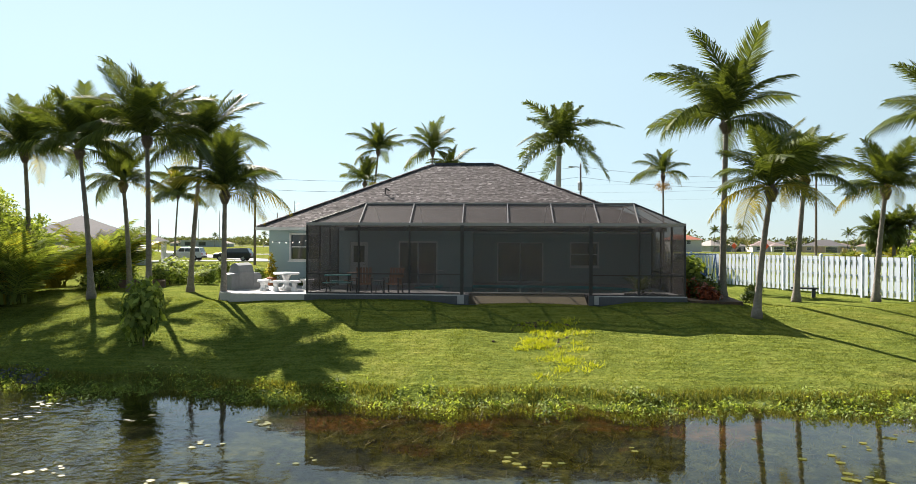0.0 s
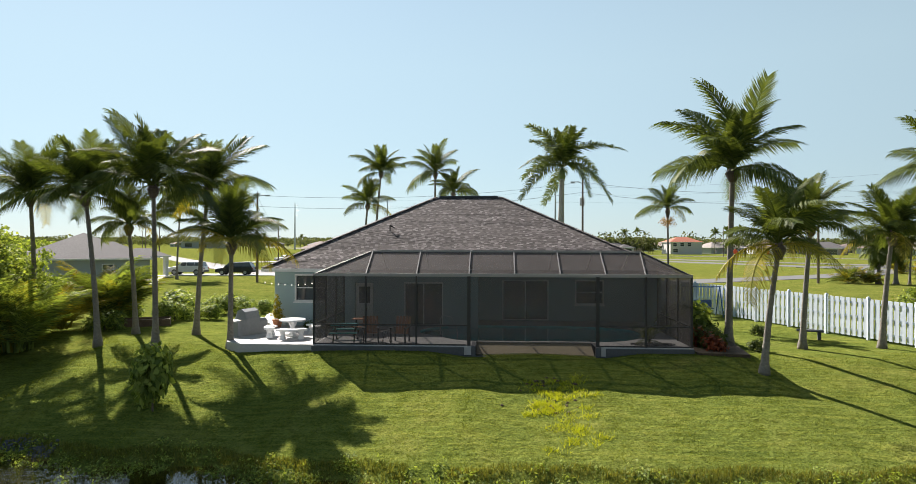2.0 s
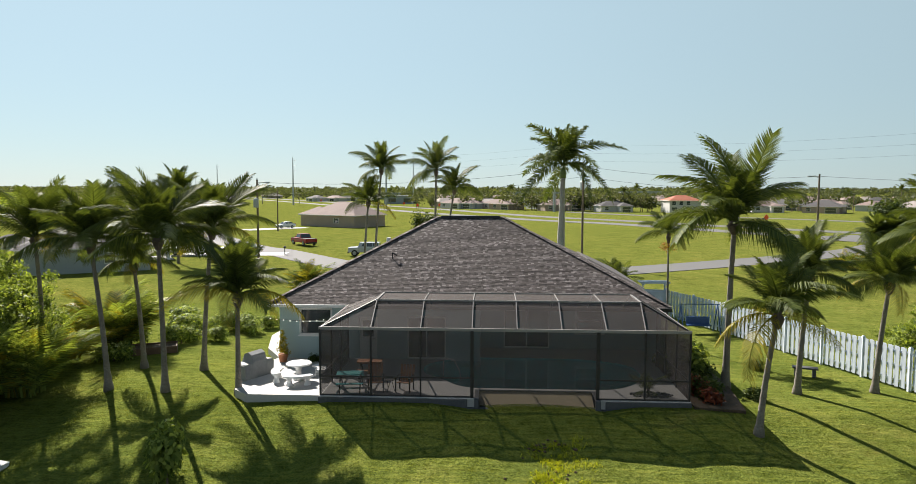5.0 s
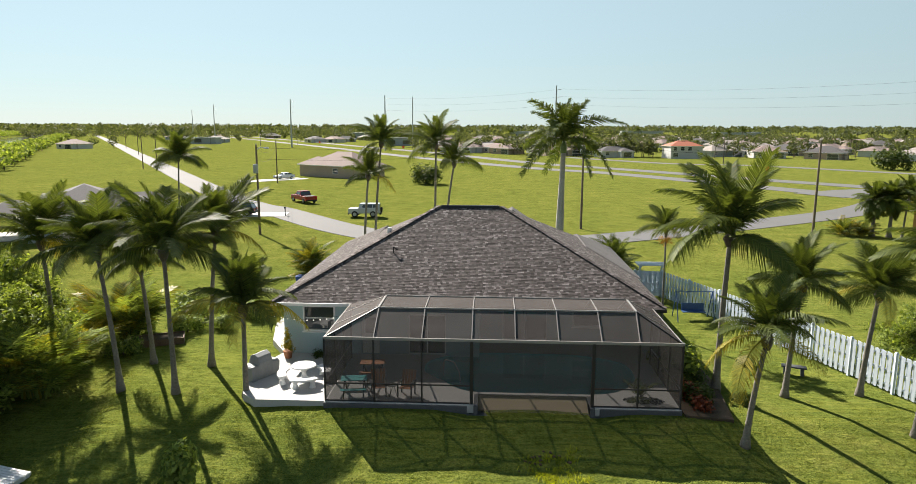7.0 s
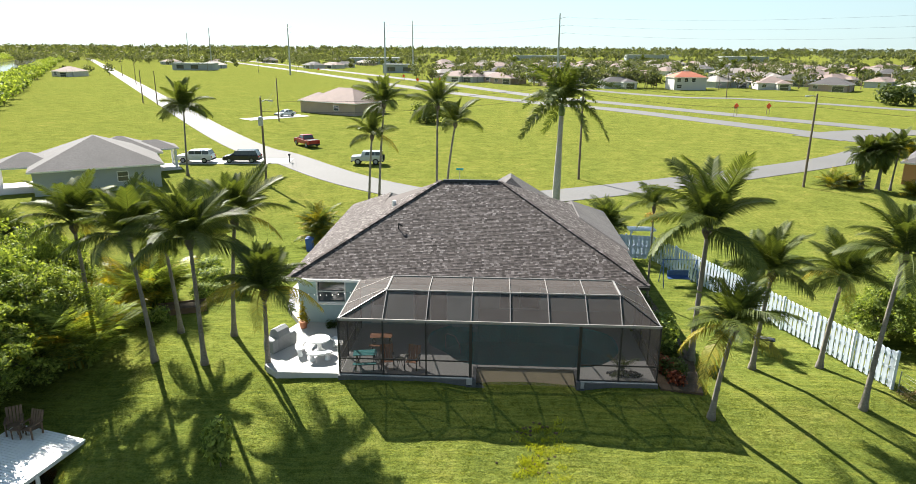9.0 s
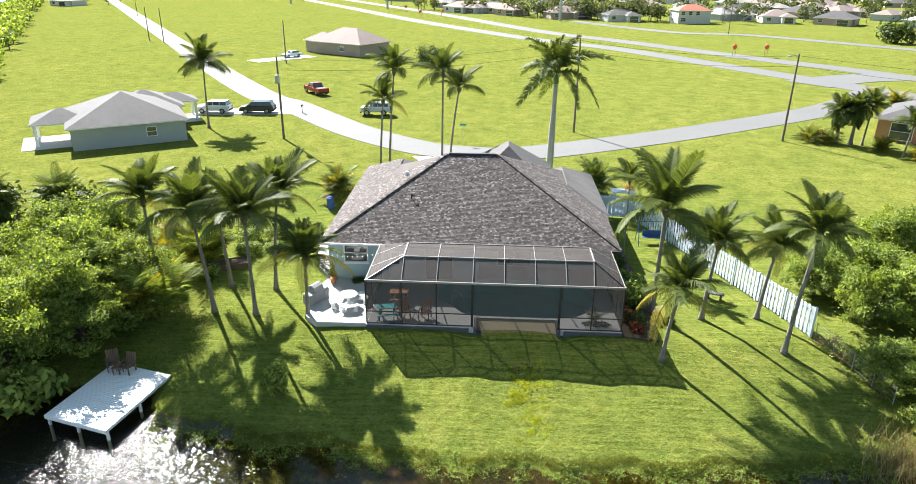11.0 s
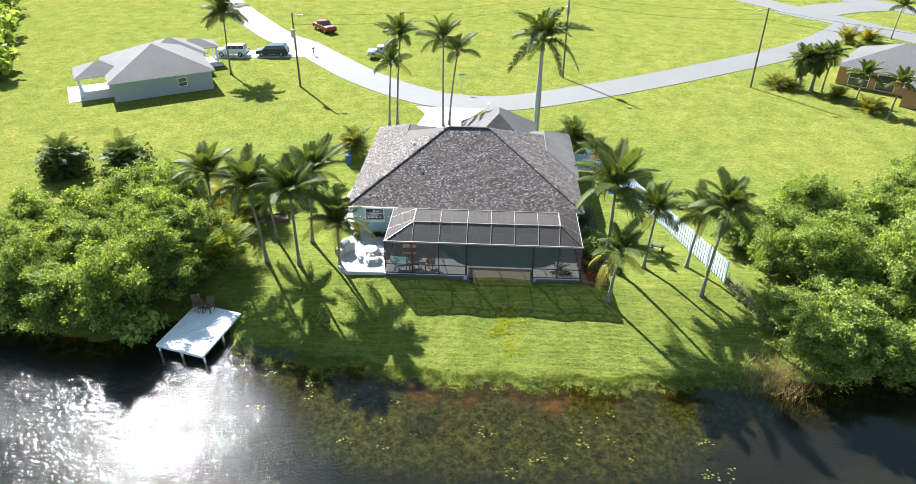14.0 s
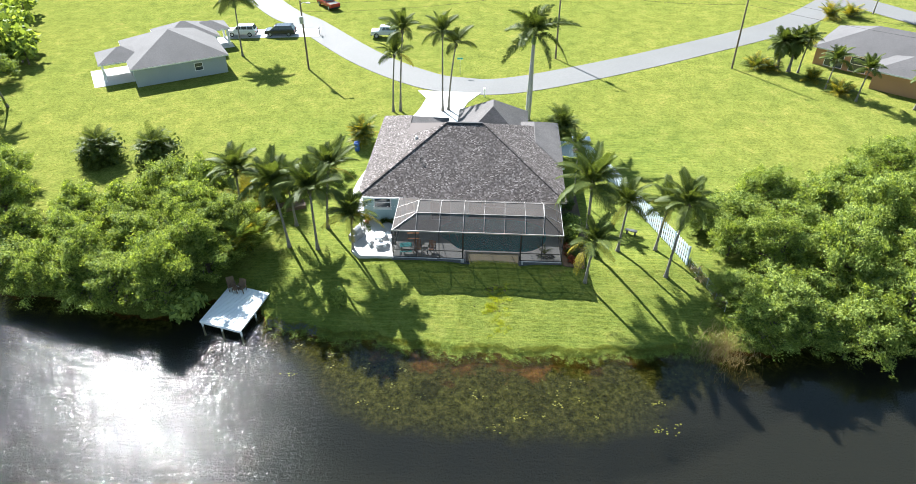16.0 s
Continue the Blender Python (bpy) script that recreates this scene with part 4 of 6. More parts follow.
shrub(-23.9, -6.5, "broad", 1.9, "bright green large-leaved shrub beside the dock")
shrub(-11.0, -5.7, "broad", 0.75, "tall large-leaved shrub alone on the lawn", "lawn shrubs", 1.9)
shrub(-11.5, -5.1, "broad", 0.6, "tall large-leaved shrub alone on the lawn", "lawn shrubs", 1.6)
shrub(-19.6, 6.0, "green", 0.8, "low green plants by the garden bed", "garden bed plants")
shrub(-18.0, 10.0, "green", 0.9, "low green plants by the garden bed", "garden bed plants")
shrub(-20.6, 9.4, "green", 0.9, "low green plants by the garden bed", "garden bed plants")
for x, y, k in ((-18.6, 12.4, 1.1), (-17.0, 13.6, 1.0), (-15.2, 13.0, 0.9), (-19.6, 14.2, 1.2), (-14.2, 14.6, 0.7)):
    shrub(x, y, "green", k, "low green plants by the garden bed", "garden bed plants")
shrub(-16.4, 10.8, "green", 0.7, "low green plants by the garden bed", "garden bed plants")
for x, y, s in ((8.35, 1.2, 0.7), (8.5, 3.0, 0.8), (8.6, 4.6, 0.8), (8.7, 6.6, 0.8), (8.6, 9.5, 0.8)):
    shrub(x, y, "dark", s, "dark shrub in the bed along the cage wall", "bed along the cage")
shrub(-9.0, 5.6, "dark", 0.42, "small shrub against the blue wall", "wall plants")
shrub(-8.3, 5.6, "dark", 0.36, "small shrub against the blue wall", "wall plants")
shrub(12.4, 6.3, "dark", 0.4, "small clipped shrub by the fence", "fence shrubs")
shrub(17.6, 6.2, "green", 0.45, "small clipped shrub by the fence", "fence shrubs")
shrub(10.6, 1.6, "dark", 0.4, "small clipped shrub by the fence", "fence shrubs")
shrub(-14.6, 114.0, "dark", 3.2, "round dark tree in the open field")
shrub(118.0, 178.0, "dark", 5.0, "large round dark shrub in the far field")
tagged(part("planting_bed", Geo().prism([(7.55, -0.3), (9.4, -0.6), (9.9, 3.0), (9.7, 12.0), (7.75, 12.0), (7.55, 6.0)], -0.5, -0.13), MULCH), "dark mulch bed along the cage", "planting bed", kind="structure")


def fan_bush(x, y, size, label, mat, count=46, group="", low=8, lift=0.0):
    """A clump of arching blades: areca, palmetto or bird of paradise."""
    r2 = random.Random(int(x * 13 + y * 7))
    t = thing("palm_bush", pose(x, y, ground_z(x, y)), label, "palm bush", group)
    for i in range(count):
        az, el = r2.uniform(0, 360), r2.uniform(low, 86)
        m = Matrix.Translation((r2.uniform(-0.2, 0.2) * size, r2.uniform(-0.2, 0.2) * size, 0.1 + lift * r2.random())) @ pose(0, 0, 0, 0, -el, az) @ Matrix.Scale(size * r2.uniform(0.35, 0.6), 4)
        part("frond", r2.choice(mat), None, t, at=m)
    return t


DARKF = [frond_geo(2.5, 0.1, 0.35, 0.7, 40, 0.5, 200 + j).mesh("frond", FROND) for j in range(2)]
MIDF = [frond_geo(2.5, 0.1, 0.4, 0.7, 40, 0.5, 220 + j).mesh("frond", LEAF) for j in range(2)]
GOLDF = [frond_geo(2.5, 0.1, 0.45, 0.7, 40, 0.5, 210 + j).mesh("frond", LEAF_YEL) for j in range(2)]
fan_bush(-35.6, 16.0, 1.85, "round dark green palmetto clump on the lawn", DARKF, 170, "palmettos", -25, 2.4)
fan_bush(-42.2, 16.2, 1.8, "round dark green palmetto clump on the lawn", DARKF, 170, "palmettos", -25, 2.0)
shrub(-35.6, 16.0, "dark", 2.4, "dense dark undergrowth inside a palmetto clump", "palmetto undergrowth")
shrub(-42.2, 16.2, "dark", 2.3, "dense dark undergrowth inside a palmetto clump", "palmetto undergrowth")
ARECA = "green areca palm clump with a few golden fronds"
for x, y, k in ((-20.9, 1.4, 2.7), (-22.2, 0.2, 2.9)):
    fan_bush(x, y, k, ARECA, DARKF + MIDF * 2 + GOLDF[:1], 70, "areca palms", 56)
fan_bush(-20.8, 8.4, 2.9, ARECA, DARKF + MIDF + GOLDF[:1], 50, "areca palms", 52)
fan_bush(-21.6, 5.6, 1.9, "small golden areca palm clump beside the trees", GOLDF, 26, "golden arecas", 50)
fan_bush(-23.8, 8.6, 1.8, "small golden areca palm clump beside the trees", GOLDF, 26, "golden arecas", 50)
fan_bush(-13.9, 22.2, 1.5, "round golden green shrub at the house corner", GOLDF[:1] + DARKF, 110, "house corner shrubs", -5, 1.9)
fan_bush(9.4, 26.4, 1.6, "dense green palm bush at the house corner", DARKF, 100, "house corner shrubs", -5, 1.8)
fan_bush(7.6, 25.6, 1.9, "upright palm bush at the house corner", DARKF, 26, "house corner shrubs", 50)
for x, y, s in ((39.2, 50.0, 1.7), (40.8, 49.3, 1.5), (45.6, 45.6, 1.5), (47.5, 40.7, 1.8), (60.0, 76.0, 2.2), (64.0, 77.0, 2.0)):
    fan_bush(x, y, s, "low bushy palm on the lawn before a house", GOLDF[:1] + DARKF[:1], 40, "low palms", 15)
for i, (x, y, h) in enumerate(((42.0, 49.4, 3.6), (43.5, 48.8, 3.9))):
    palm((x, y), (x + 0.1, y, h), "cabbage palm with a dense round hanging crown", 0.88, 72, 0, 0.24, "cabbage palms", seed=60 + i, droop=172)
for i, (x, y, h) in enumerate(((44.7, 48.4, 4.4), (46.3, 42.4, 3.6), (48.7, 38.4, 3.9), (68.6, 78.8, 5.0), (55.0, 36.0, 3.6))):
    palm((x, y), (x + 0.3, y, h), "young palm before a neighbouring house", 0.9, 20, 1, 0.13, "young palms", seed=40 + i)
palm((-62.0, 30.0), (-62.4, 29.0, 6.0), "leaning palm at the edge of the trees", 1.1, 20, 0, 0.15, seed=50)


def blades(name, spots, mat, label, cat, h0, h1, width, lean=0.3):
    """Very many narrow blades as one object."""
    g, r2 = Geo(), random.Random(len(spots))
    for x, y, z in spots:
        a, h = r2.uniform(0, 6.283), r2.uniform(h0, h1)
        w = Vector((math.cos(a), math.sin(a), 0)) * width
        tip = Vector((r2.gauss(0, lean), r2.gauss(0, lean), 1)) * h
        p = Vector((x, y, z))
        g.v += [tuple(p - w), tuple(p + w), tuple(p + tip)]
        k = len(g.v)
        g.f.append((k - 3, k - 2, k - 1))
        g.s.append(0)
    return tagged(part(name, g, mat), label, cat, kind="stuff")


def scatter(n, x0, x1, d0, d1, seed, power=1.0):
    r2, out = random.Random(seed), []
    while len(out) < n:
        x = r2.uniform(x0, x1)
        y = shore(x) + d0 + (d1 - d0) * r2.random() ** power
        if noise.noise((x * 0.6, y * 0.6, seed)) > -0.4:
            out.append((x, y, ground_z(x, y) - 0.02))
    return out


blades("shore_grass", scatter(46000, -17.5, 20.0, -1.2, 0.7, 61), REED, "tall grass and weeds along the waterline", "grass", 0.04, 0.17, 0.014)
r6 = random.Random(66)
clumps = []
for _ in range(420):
    x = r6.uniform(-17.0, 20.5)
    y = shore(x) + r6.gauss(-0.15, 0.38)
    clumps.append((x, y, max(ground_z(x, y), WATER_Z) + r6.uniform(0.02, 0.10), r6.uniform(0.08, 0.26)))
tagged(part("bank_weeds", sprig_cloud(clumps, 15000, 0.045, r6), LEAF), "low leafy weeds along the pond bank", "weeds", kind="stuff")
blades("lawn_tufts", scatter(90000, -22.0, 24.0, 0.4, 10.0, 62, 1.1), BLADE, "mown lawn grass on the slope", "grass", 0.025, 0.075, 0.012, 0.5)
blades("water_weed", [(x, y, z) for x, y, z in scatter(12000, -15.0, 21.0, -4.8, -0.1, 63, 1.3) if y > shore(x) - 4.8 * (1 - abs(x - 3) / 18)], REED, "weeds just under the shallow water", "weed", 0.02, 0.2, 0.02, 1.2)
r3 = random.Random(8)
dry = []
for _ in range(1100):
    x, y = 19.4 + r3.gauss(0, 1.1), -8.6 + r3.gauss(0, 1.0)
    dry.append((x, y, ground_z(x, y)))
blades("dry_reeds", dry, DRY, "pale dry reeds leaning at the water's edge", "reeds", 0.4, 1.3, 0.015, 0.4)
spots = [(q, shore(q) + r3.gauss(0.1, 0.25)) for q in (r3.uniform(-17.0, -12.6) for _ in range(700))]
g = Geo()
for x, y in spots:
    s = r3.uniform(0.02, 0.07)
    z = max(ground_z(x, y), WATER_Z - 0.05)
    g.lathe([(s * 0.7, z - s * 0.3), (s, z + s * 0.3), (s * 0.4, z + s * 0.75)], 5, x, y)
tagged(part("shore_stones", g, CURB), "small pale stones on the bank", "stones", kind="stuff")
g = Geo()
for _ in range(34):
    x = r3.uniform(-14, 19)
    y = shore(x) - r3.uniform(0.8, 7.5)
    for k in range(r3.randint(2, 9)):
        s = r3.uniform(0.03, 0.10)
        px, py = x + r3.gauss(0, 0.25), y + r3.gauss(0, 0.18)
        a = r3.uniform(0, 6)
        g.add([(px + s * math.cos(a + q * 1.047), py + s * math.sin(a + q * 1.047) * 0.8, WATER_Z + 0.012 + 0.004 * (q % 2)) for q in range(6)], [(0, 1, 2, 3, 4, 5)])
tagged(part("floating_leaves", g, REED), "pale floating weed patches on the water", "weed", kind="stuff")


tufts = [(1.7 + r3.gauss(0, 0.55), -5.0 + r3.gauss(0, 1.5)) for _ in range(60)]
weeds = [(x + r3.gauss(0, 0.14), y + r3.gauss(0, 0.12)) for x, y in tufts if y < -2.6 for _ in range(60)]
blades("yellow_weeds", [(x, y, ground_z(x, y)) for x, y in weeds], WEED, "patch of yellow-green weeds in the lawn", "weed", 0.04, 0.13, 0.016, 0.7)
g = Geo()
for k in range(40):
    x, y, s = 1.5 + r3.gauss(0, 0.55), (-5.0, -3.2)[k % 2] + r3.gauss(0, 0.4), r3.uniform(0.02, 0.09)
    z = ground_z(x, y)
    g.lathe([(s, z - 0.03), (s * 0.8, z + 0.03), (s * 0.3, z + 0.05)], 7, x, y)
tagged(part("soil_clods", g, MULCH), "small dark soil clods in the lawn", "soil", kind="stuff")
fruit = [o for o in scene.objects if o.get("label", "").startswith("slender palm with orange")][0]
tip = Vector((9.3, 11.0, 5.5)) - fruit.matrix_basis.translation
part("fruit_cluster", leaf_cloud([(tip.x + q[0], tip.y + q[1], tip.z - 0.25, 0.28) for q in ((0.2, 0, 0), (-0.2, 0.1, 0), (0, -0.2, 0), (0.05, 0.2, 0))], 420, 0.05, r3), FRUIT, fruit, "orange fruit cluster")
shrub(8.45, 3.8, "broad", 1.15, "large-leaved green plant beside the cage", "bed plants")
shrub(8.6, 5.6, "broad", 1.0, "large-leaved green plant beside the cage", "bed plants")
shrub(8.3, 1.6, "red", 0.6, "red-leaved plant beside the cage", "red bed plants")
shrub(8.5, 0.4, "red", 0.5, "red-leaved plant beside the cage", "red bed plants")


# ---- fence ----
fence = thing("fence", (0, 0, 0), "white vinyl shadowbox privacy fence along the lawn", "fence")
FENCE = [(7.9, 20.7), (11.6, 20.1), (13.75, 14.6), (16.15, 7.6), (18.45, 0.75)]
PICKET = Geo().hexa([(-0.085, -0.012, 0), (0.085, -0.012, 0), (0.085, 0.012, 0), (-0.085, 0.012, 0), (-0.085, -0.012, 1.78), (0.085, -0.012, 1.78), (0.085, 0.012, 1.78), (-0.085, 0.012, 1.78)]).mesh("picket", VINYL)
for (x0, y0), (x1, y1) in zip(FENCE, FENCE[1:]):
    a, b = Vector((x0, y0, 0)), Vector((x1, y1, 0))
    d = (b - a).normalized()
    side, ang, n = Vector((-d.y, d.x, 0)), math.degrees(math.atan2(d.y, d.x)), int((b - a).length / 0.16)
    for i in range(n):
        p = a + d * (i + 0.5) * 0.16 + side * (0.045 if i % 2 else -0.045)
        part("picket", PICKET, None, fence, at=pose(p.x, p.y, -0.27, 0, 0, ang))
    for z in (0.0, 0.65, 1.3):
        part("rail", Geo().beam(a + Vector((0, 0, z)), b + Vector((0, 0, z)), 0.05, 0.09), VINYL, fence)
    m = max(1, round((b - a).length / 2.4))
    for i in range(m + 1):
        if i == m and (x1, y1) != FENCE[-1]:
            continue
        p = a + (b - a) * i / m
        part("post", Geo().box(p.x - 0.065, p.y - 0.065, -0.4, p.x + 0.065, p.y + 0.065, 1.56).hexa([(p.x - 0.08, p.y - 0.08, 1.56), (p.x + 0.08, p.y - 0.08, 1.56), (p.x + 0.08, p.y + 0.08, 1.56), (p.x - 0.08, p.y + 0.08, 1.56), (p.x - 0.01, p.y - 0.01, 1.64), (p.x + 0.01, p.y - 0.01, 1.64), (p.x + 0.01, p.y + 0.01, 1.64), (p.x - 0.01, p.y + 0.01, 1.64)]), VINYL, fence)
link = thing("wire_fence", (0, 0, 0), "low wire fence overgrown with creeper below the lawn", "fence")
la, lb = Vector((18.6, 0.5, 0)), Vector((20.6, -4.4, 0))
lz = [ground_z(*la.lerp(lb, i / 4).xy) for i in range(5)]
for i in range(5):
    p = la.lerp(lb, i / 4)
    part("post", Geo().tube([(p.x, p.y, lz[i] - 0.2), (p.x, p.y, lz[i] + 1.05)], 0.025, 6), STEEL, link)
for k in (0.15, 0.4, 0.65, 0.9, 1.03):
    part("wire", Geo().tube([(*la.lerp(lb, i / 4).xy, lz[i] + k) for i in range(5)], 0.008, 4, False), STEEL, link)
creep = []
for k in range(26):
    q = r3.random()
    p = la.lerp(lb, q)
    creep.append((p.x + r3.gauss(0, 0.12), p.y + r3.gauss(0, 0.12), float(np.interp(q * 4, range(5), lz)) + r3.uniform(0.1, 0.95), r3.uniform(0.12, 0.26)))
part("creeper", sprig_cloud(creep, 1500, 0.06, r3), DRY, link, "brown and green creeper")
arbor = thing("garden_arbor", (10.8, 20.3, GROUND_Z), "white arbor over the fence gate", "arbor")
for x in (-0.75, 0.75):
    part("post", Geo().box(x - 0.05, -0.05, 0, x + 0.05, 0.05, 2.2), VINYL, arbor)
    part("beam", Geo().box(x - 0.04, -0.5, 2.2, x + 0.04, 0.5, 2.32), VINYL, arbor)
for i in range(7):
    part("slat", Geo().box(-1.0, -0.48 + i * 0.16 - 0.02, 2.32, 1.0, -0.48 + i * 0.16 + 0.02, 2.42), VINYL, arbor)
swing = thing("swing_frame", (12.2, 14.6, GROUND_Z), "blue metal garden swing frame by the fence", "swing")
for x in (-1.1, 1.1):
    part("leg", Geo().tube([(x, -0.7, 0), (x, 0, 1.8)], 0.03, 6), SWINGBLUE, swing)
    part("leg", Geo().tube([(x, 0.7, 0), (x, 0, 1.8)], 0.03, 6), SWINGBLUE, swing)
part("top_bar", Geo().tube([(-1.2, 0, 1.8), (1.2, 0, 1.8)], 0.03, 6), SWINGBLUE, swing)
part("seat", Geo().box(-0.7, -0.25, 0.5, 0.7, 0.2, 0.55).box(-0.7, 0.2, 0.5, 0.7, 0.25, 1.0), SWINGBLUE, swing)
bench = thing("garden_bench", pose(14.3, 5.3, GROUND_Z, 0, 0, -20), "small stone bench on the lawn by the fence", "bench")
part("seat", Geo().box(-0.55, -0.2, 0.36, 0.55, 0.2, 0.44), CURB, bench, bevel=0.02)
for x in (-0.38, 0.38):
    part("leg", Geo().box(x - 0.07, -0.15, 0, x + 0.07, 0.15, 0.36), CURB, bench)


# ---- dock ----
DA, DB, DC = Vector((-22.2, -7.95, -1.34)), Vector((-18.5, -8.95, -1.34)), Vector((-17.55, -4.1, -1.34))
u, v = (DB - DA), (DC - DB)
dock = thing("dock", (0, 0, 0), "square white-painted wooden dock on posts over the pond", "dock")
N = 34
for i in range(N):
    a, b = DA + v * (i / N + 0.002), DA + v * ((i + 1) / N - 0.002)
    z = Vector((0, 0, 0.04))
    part("plank", Geo().hexa([a - z, a + u - z, b + u - z, b - z, a, a + u, b + u, b]), WHITE, dock)
for s in (0.02, 0.5, 0.98):
    part("joist", Geo().beam(DA + u * s - Vector((0, 0, 0.13)), DA + u * s + v - Vector((0, 0, 0.13)), 0.06, 0.16), WHITE, dock)
    for q in (0.03, 0.5, 0.97):
        p = DA + u * s + v * q
        part("post", Geo().tube([(p.x, p.y, -3.0), (p.x, p.y, -1.42)], 0.08, 8), WHITE, dock)
part("fascia", Geo().beam(DA - Vector((0, 0, 0.12)), DB - Vector((0, 0, 0.12)), 0.04, 0.17), WHITE, dock)


def garden_chair(x, y, z, turn, wood, label, group, fabric=None):
    c = thing("garden_chair", pose(x, y, z, 0, 0, turn), label, "chair", group)
    for i in range(5):
        part("seat_slat", Geo().hexa([(-0.27, -0.28 + i * 0.11, 0.40 - 0.02 * i), (0.27, -0.28 + i * 0.11, 0.40 - 0.02 * i), (0.27, -0.19 + i * 0.11, 0.385 - 0.02 * i), (-0.27, -0.19 + i * 0.11, 0.385 - 0.02 * i), (-0.27, -0.28 + i * 0.11, 0.42 - 0.02 * i), (0.27, -0.28 + i * 0.11, 0.42 - 0.02 * i), (0.27, -0.19 + i * 0.11, 0.405 - 0.02 * i), (-0.27, -0.19 + i * 0.11, 0.405 - 0.02 * i)]), fabric or wood, c)
    for i in range(5):
        xx = -0.24 + i * 0.12
        part("back_slat", Geo().beam((xx, 0.27, 0.32), (xx * 1.1, 0.52, 1.0), 0.105, 0.02, (0, 1, 0)), fabric or wood, c)
    for x0 in (-0.3, 0.3):
        part("arm", Geo().box(x0 - 0.05, -0.32, 0.58, x0 + 0.05, 0.38, 0.61), wood, c)
        part("leg", Geo().box(x0 - 0.025, -0.3, 0, x0 + 0.025, -0.24, 0.58), wood, c)
        part("leg", Geo().box(x0 - 0.025, 0.26, 0, x0 + 0.025, 0.32, 0.58), wood, c)
    return c


garden_chair(-20.9, -3.75, -1.34, 30, WOOD, "brown wooden chair on the dock", "dock chairs")
garden_chair(-20.0, -4.0, -1.34, -10, WOOD, "brown wooden chair on the dock", "dock chairs")
st = thing("side_table", (-20.45, -4.15, -1.34), "small brown wooden table on the dock", "table")
part("top", Geo().box(-0.22, -0.22, 0.42, 0.22, 0.22, 0.46), WOOD, st)
for x in (-0.18, 0.18):
    for y in (-0.18, 0.18):
        part("leg", Geo().box(x - 0.02, y - 0.02, 0, x + 0.02, y + 0.02, 0.42), WOOD, st)

# ---- patio and lanai things ----
tb = thing("stone_table", (-8.95, 2.25, -0.02), "round white cast-stone garden table", "table")
part("tabletop", Geo().lathe([(0.5, 0.66), (0.56, 0.68), (0.56, 0.73), (0.53, 0.75)], 28), WHITE, tb, smooth=False)
part("pedestal", Geo().lathe([(0.26, 0), (0.27, 0.08), (0.13, 0.16), (0.10, 0.4), (0.2, 0.62), (0.2, 0.66)], 14), WHITE, tb, smooth=True)


def curved_bench(turn):
    b = thing("stone_bench", pose(-8.95, 2.25, -0.02, 0, 0, turn), "curved white cast-stone bench at the round table", "bench", "benches round the stone table")
    a = [math.radians(-32 + 8 * i) for i in range(9)]
    pts = [(0.82 * math.cos(q), 0.82 * math.sin(q)) for q in a] + [(1.2 * math.cos(q), 1.2 * math.sin(q)) for q in a[::-1]]
    part("seat", Geo().prism(pts, 0.36, 0.44), WHITE, b)
    for q in (-22, 22):
        part("leg", Geo().lathe([(0.15, 0), (0.13, 0.08), (0.09, 0.2), (0.14, 0.36)], 10, 1.0 * math.cos(math.radians(q)), 1.0 * math.sin(math.radians(q))), WHITE, b)


for q in (30, 190, 285):
    curved_bench(q)
gr = thing("covered_grill", pose(-11.1, 2.7, -0.02, 0, 0, 62), "barbecue under a grey vinyl cover on the patio", "grill")
r4 = random.Random(3)
prof, g = [(-0.33, 0), (-0.34, 0.75), (-0.30, 0.85), (-0.24, 1.05), (0.0, 1.16), (0.22, 1.08), (0.31, 0.86), (0.34, 0.74), (0.33, 0)], Geo()
secs = [(-0.82, 0.74), (-0.78, 0.80), (-0.45, 0.82), (-0.38, 0.98), (0.38, 1.0), (0.45, 0.83), (0.78, 0.80), (0.82, 0.72)]
vs = [(x + r4.uniform(-0.02, 0.02), y * (1 + r4.uniform(-0.05, 0.05)), min(z, 0.86 if abs(x) > 0.42 else 9) * (k if z > 0.5 else 1)) for x, k in secs for y, z in prof]
m = len(prof)
g.add(vs, [(i * m + j, (i + 1) * m + j, (i + 1) * m + j + 1, i * m + j + 1) for i in range(len(secs) - 1) for j in range(m - 1)] + [tuple(range(m)), tuple((len(secs) - 1) * m + j for j in range(m))[::-1]])
part("cover", g, COVER, gr, smooth=False)
tp = thing("topiary", (-10.6, 5.2, -0.02), "spiral shrub in a terracotta pot at the wall", "plant")
part("pot", Geo().lathe([(0.17, 0), (0.24, 0.36), (0.26, 0.38), (0.22, 0.38)], 12), TERRA, tp)
sp = [(0.17 * (1 - i / 26) * math.cos(i * 0.9), 0.17 * (1 - i / 26) * math.sin(i * 0.9), 0.45 + i * 0.047, 0.2 * (1 - i / 34)) for i in range(24)]
part("foliage", leaf_cloud(sp, 900, 0.05, r4), LEAF_YEL, tp)
garden_chair(-5.25, 0.75, 0, 12, BRONZE, "tan sling patio chair with a dark frame", "patio chairs", TANFAB)
garden_chair(-4.05, 0.75, 0, -10, BRONZE, "tan sling patio chair with a dark frame", "patio chairs", TANFAB)
st = thing("side_table", (-4.66, 0.7, 0), "small round dark metal side table", "table")
part("top", Geo().lathe([(0.24, 0.48), (0.25, 0.5)], 14), BRONZE, st)
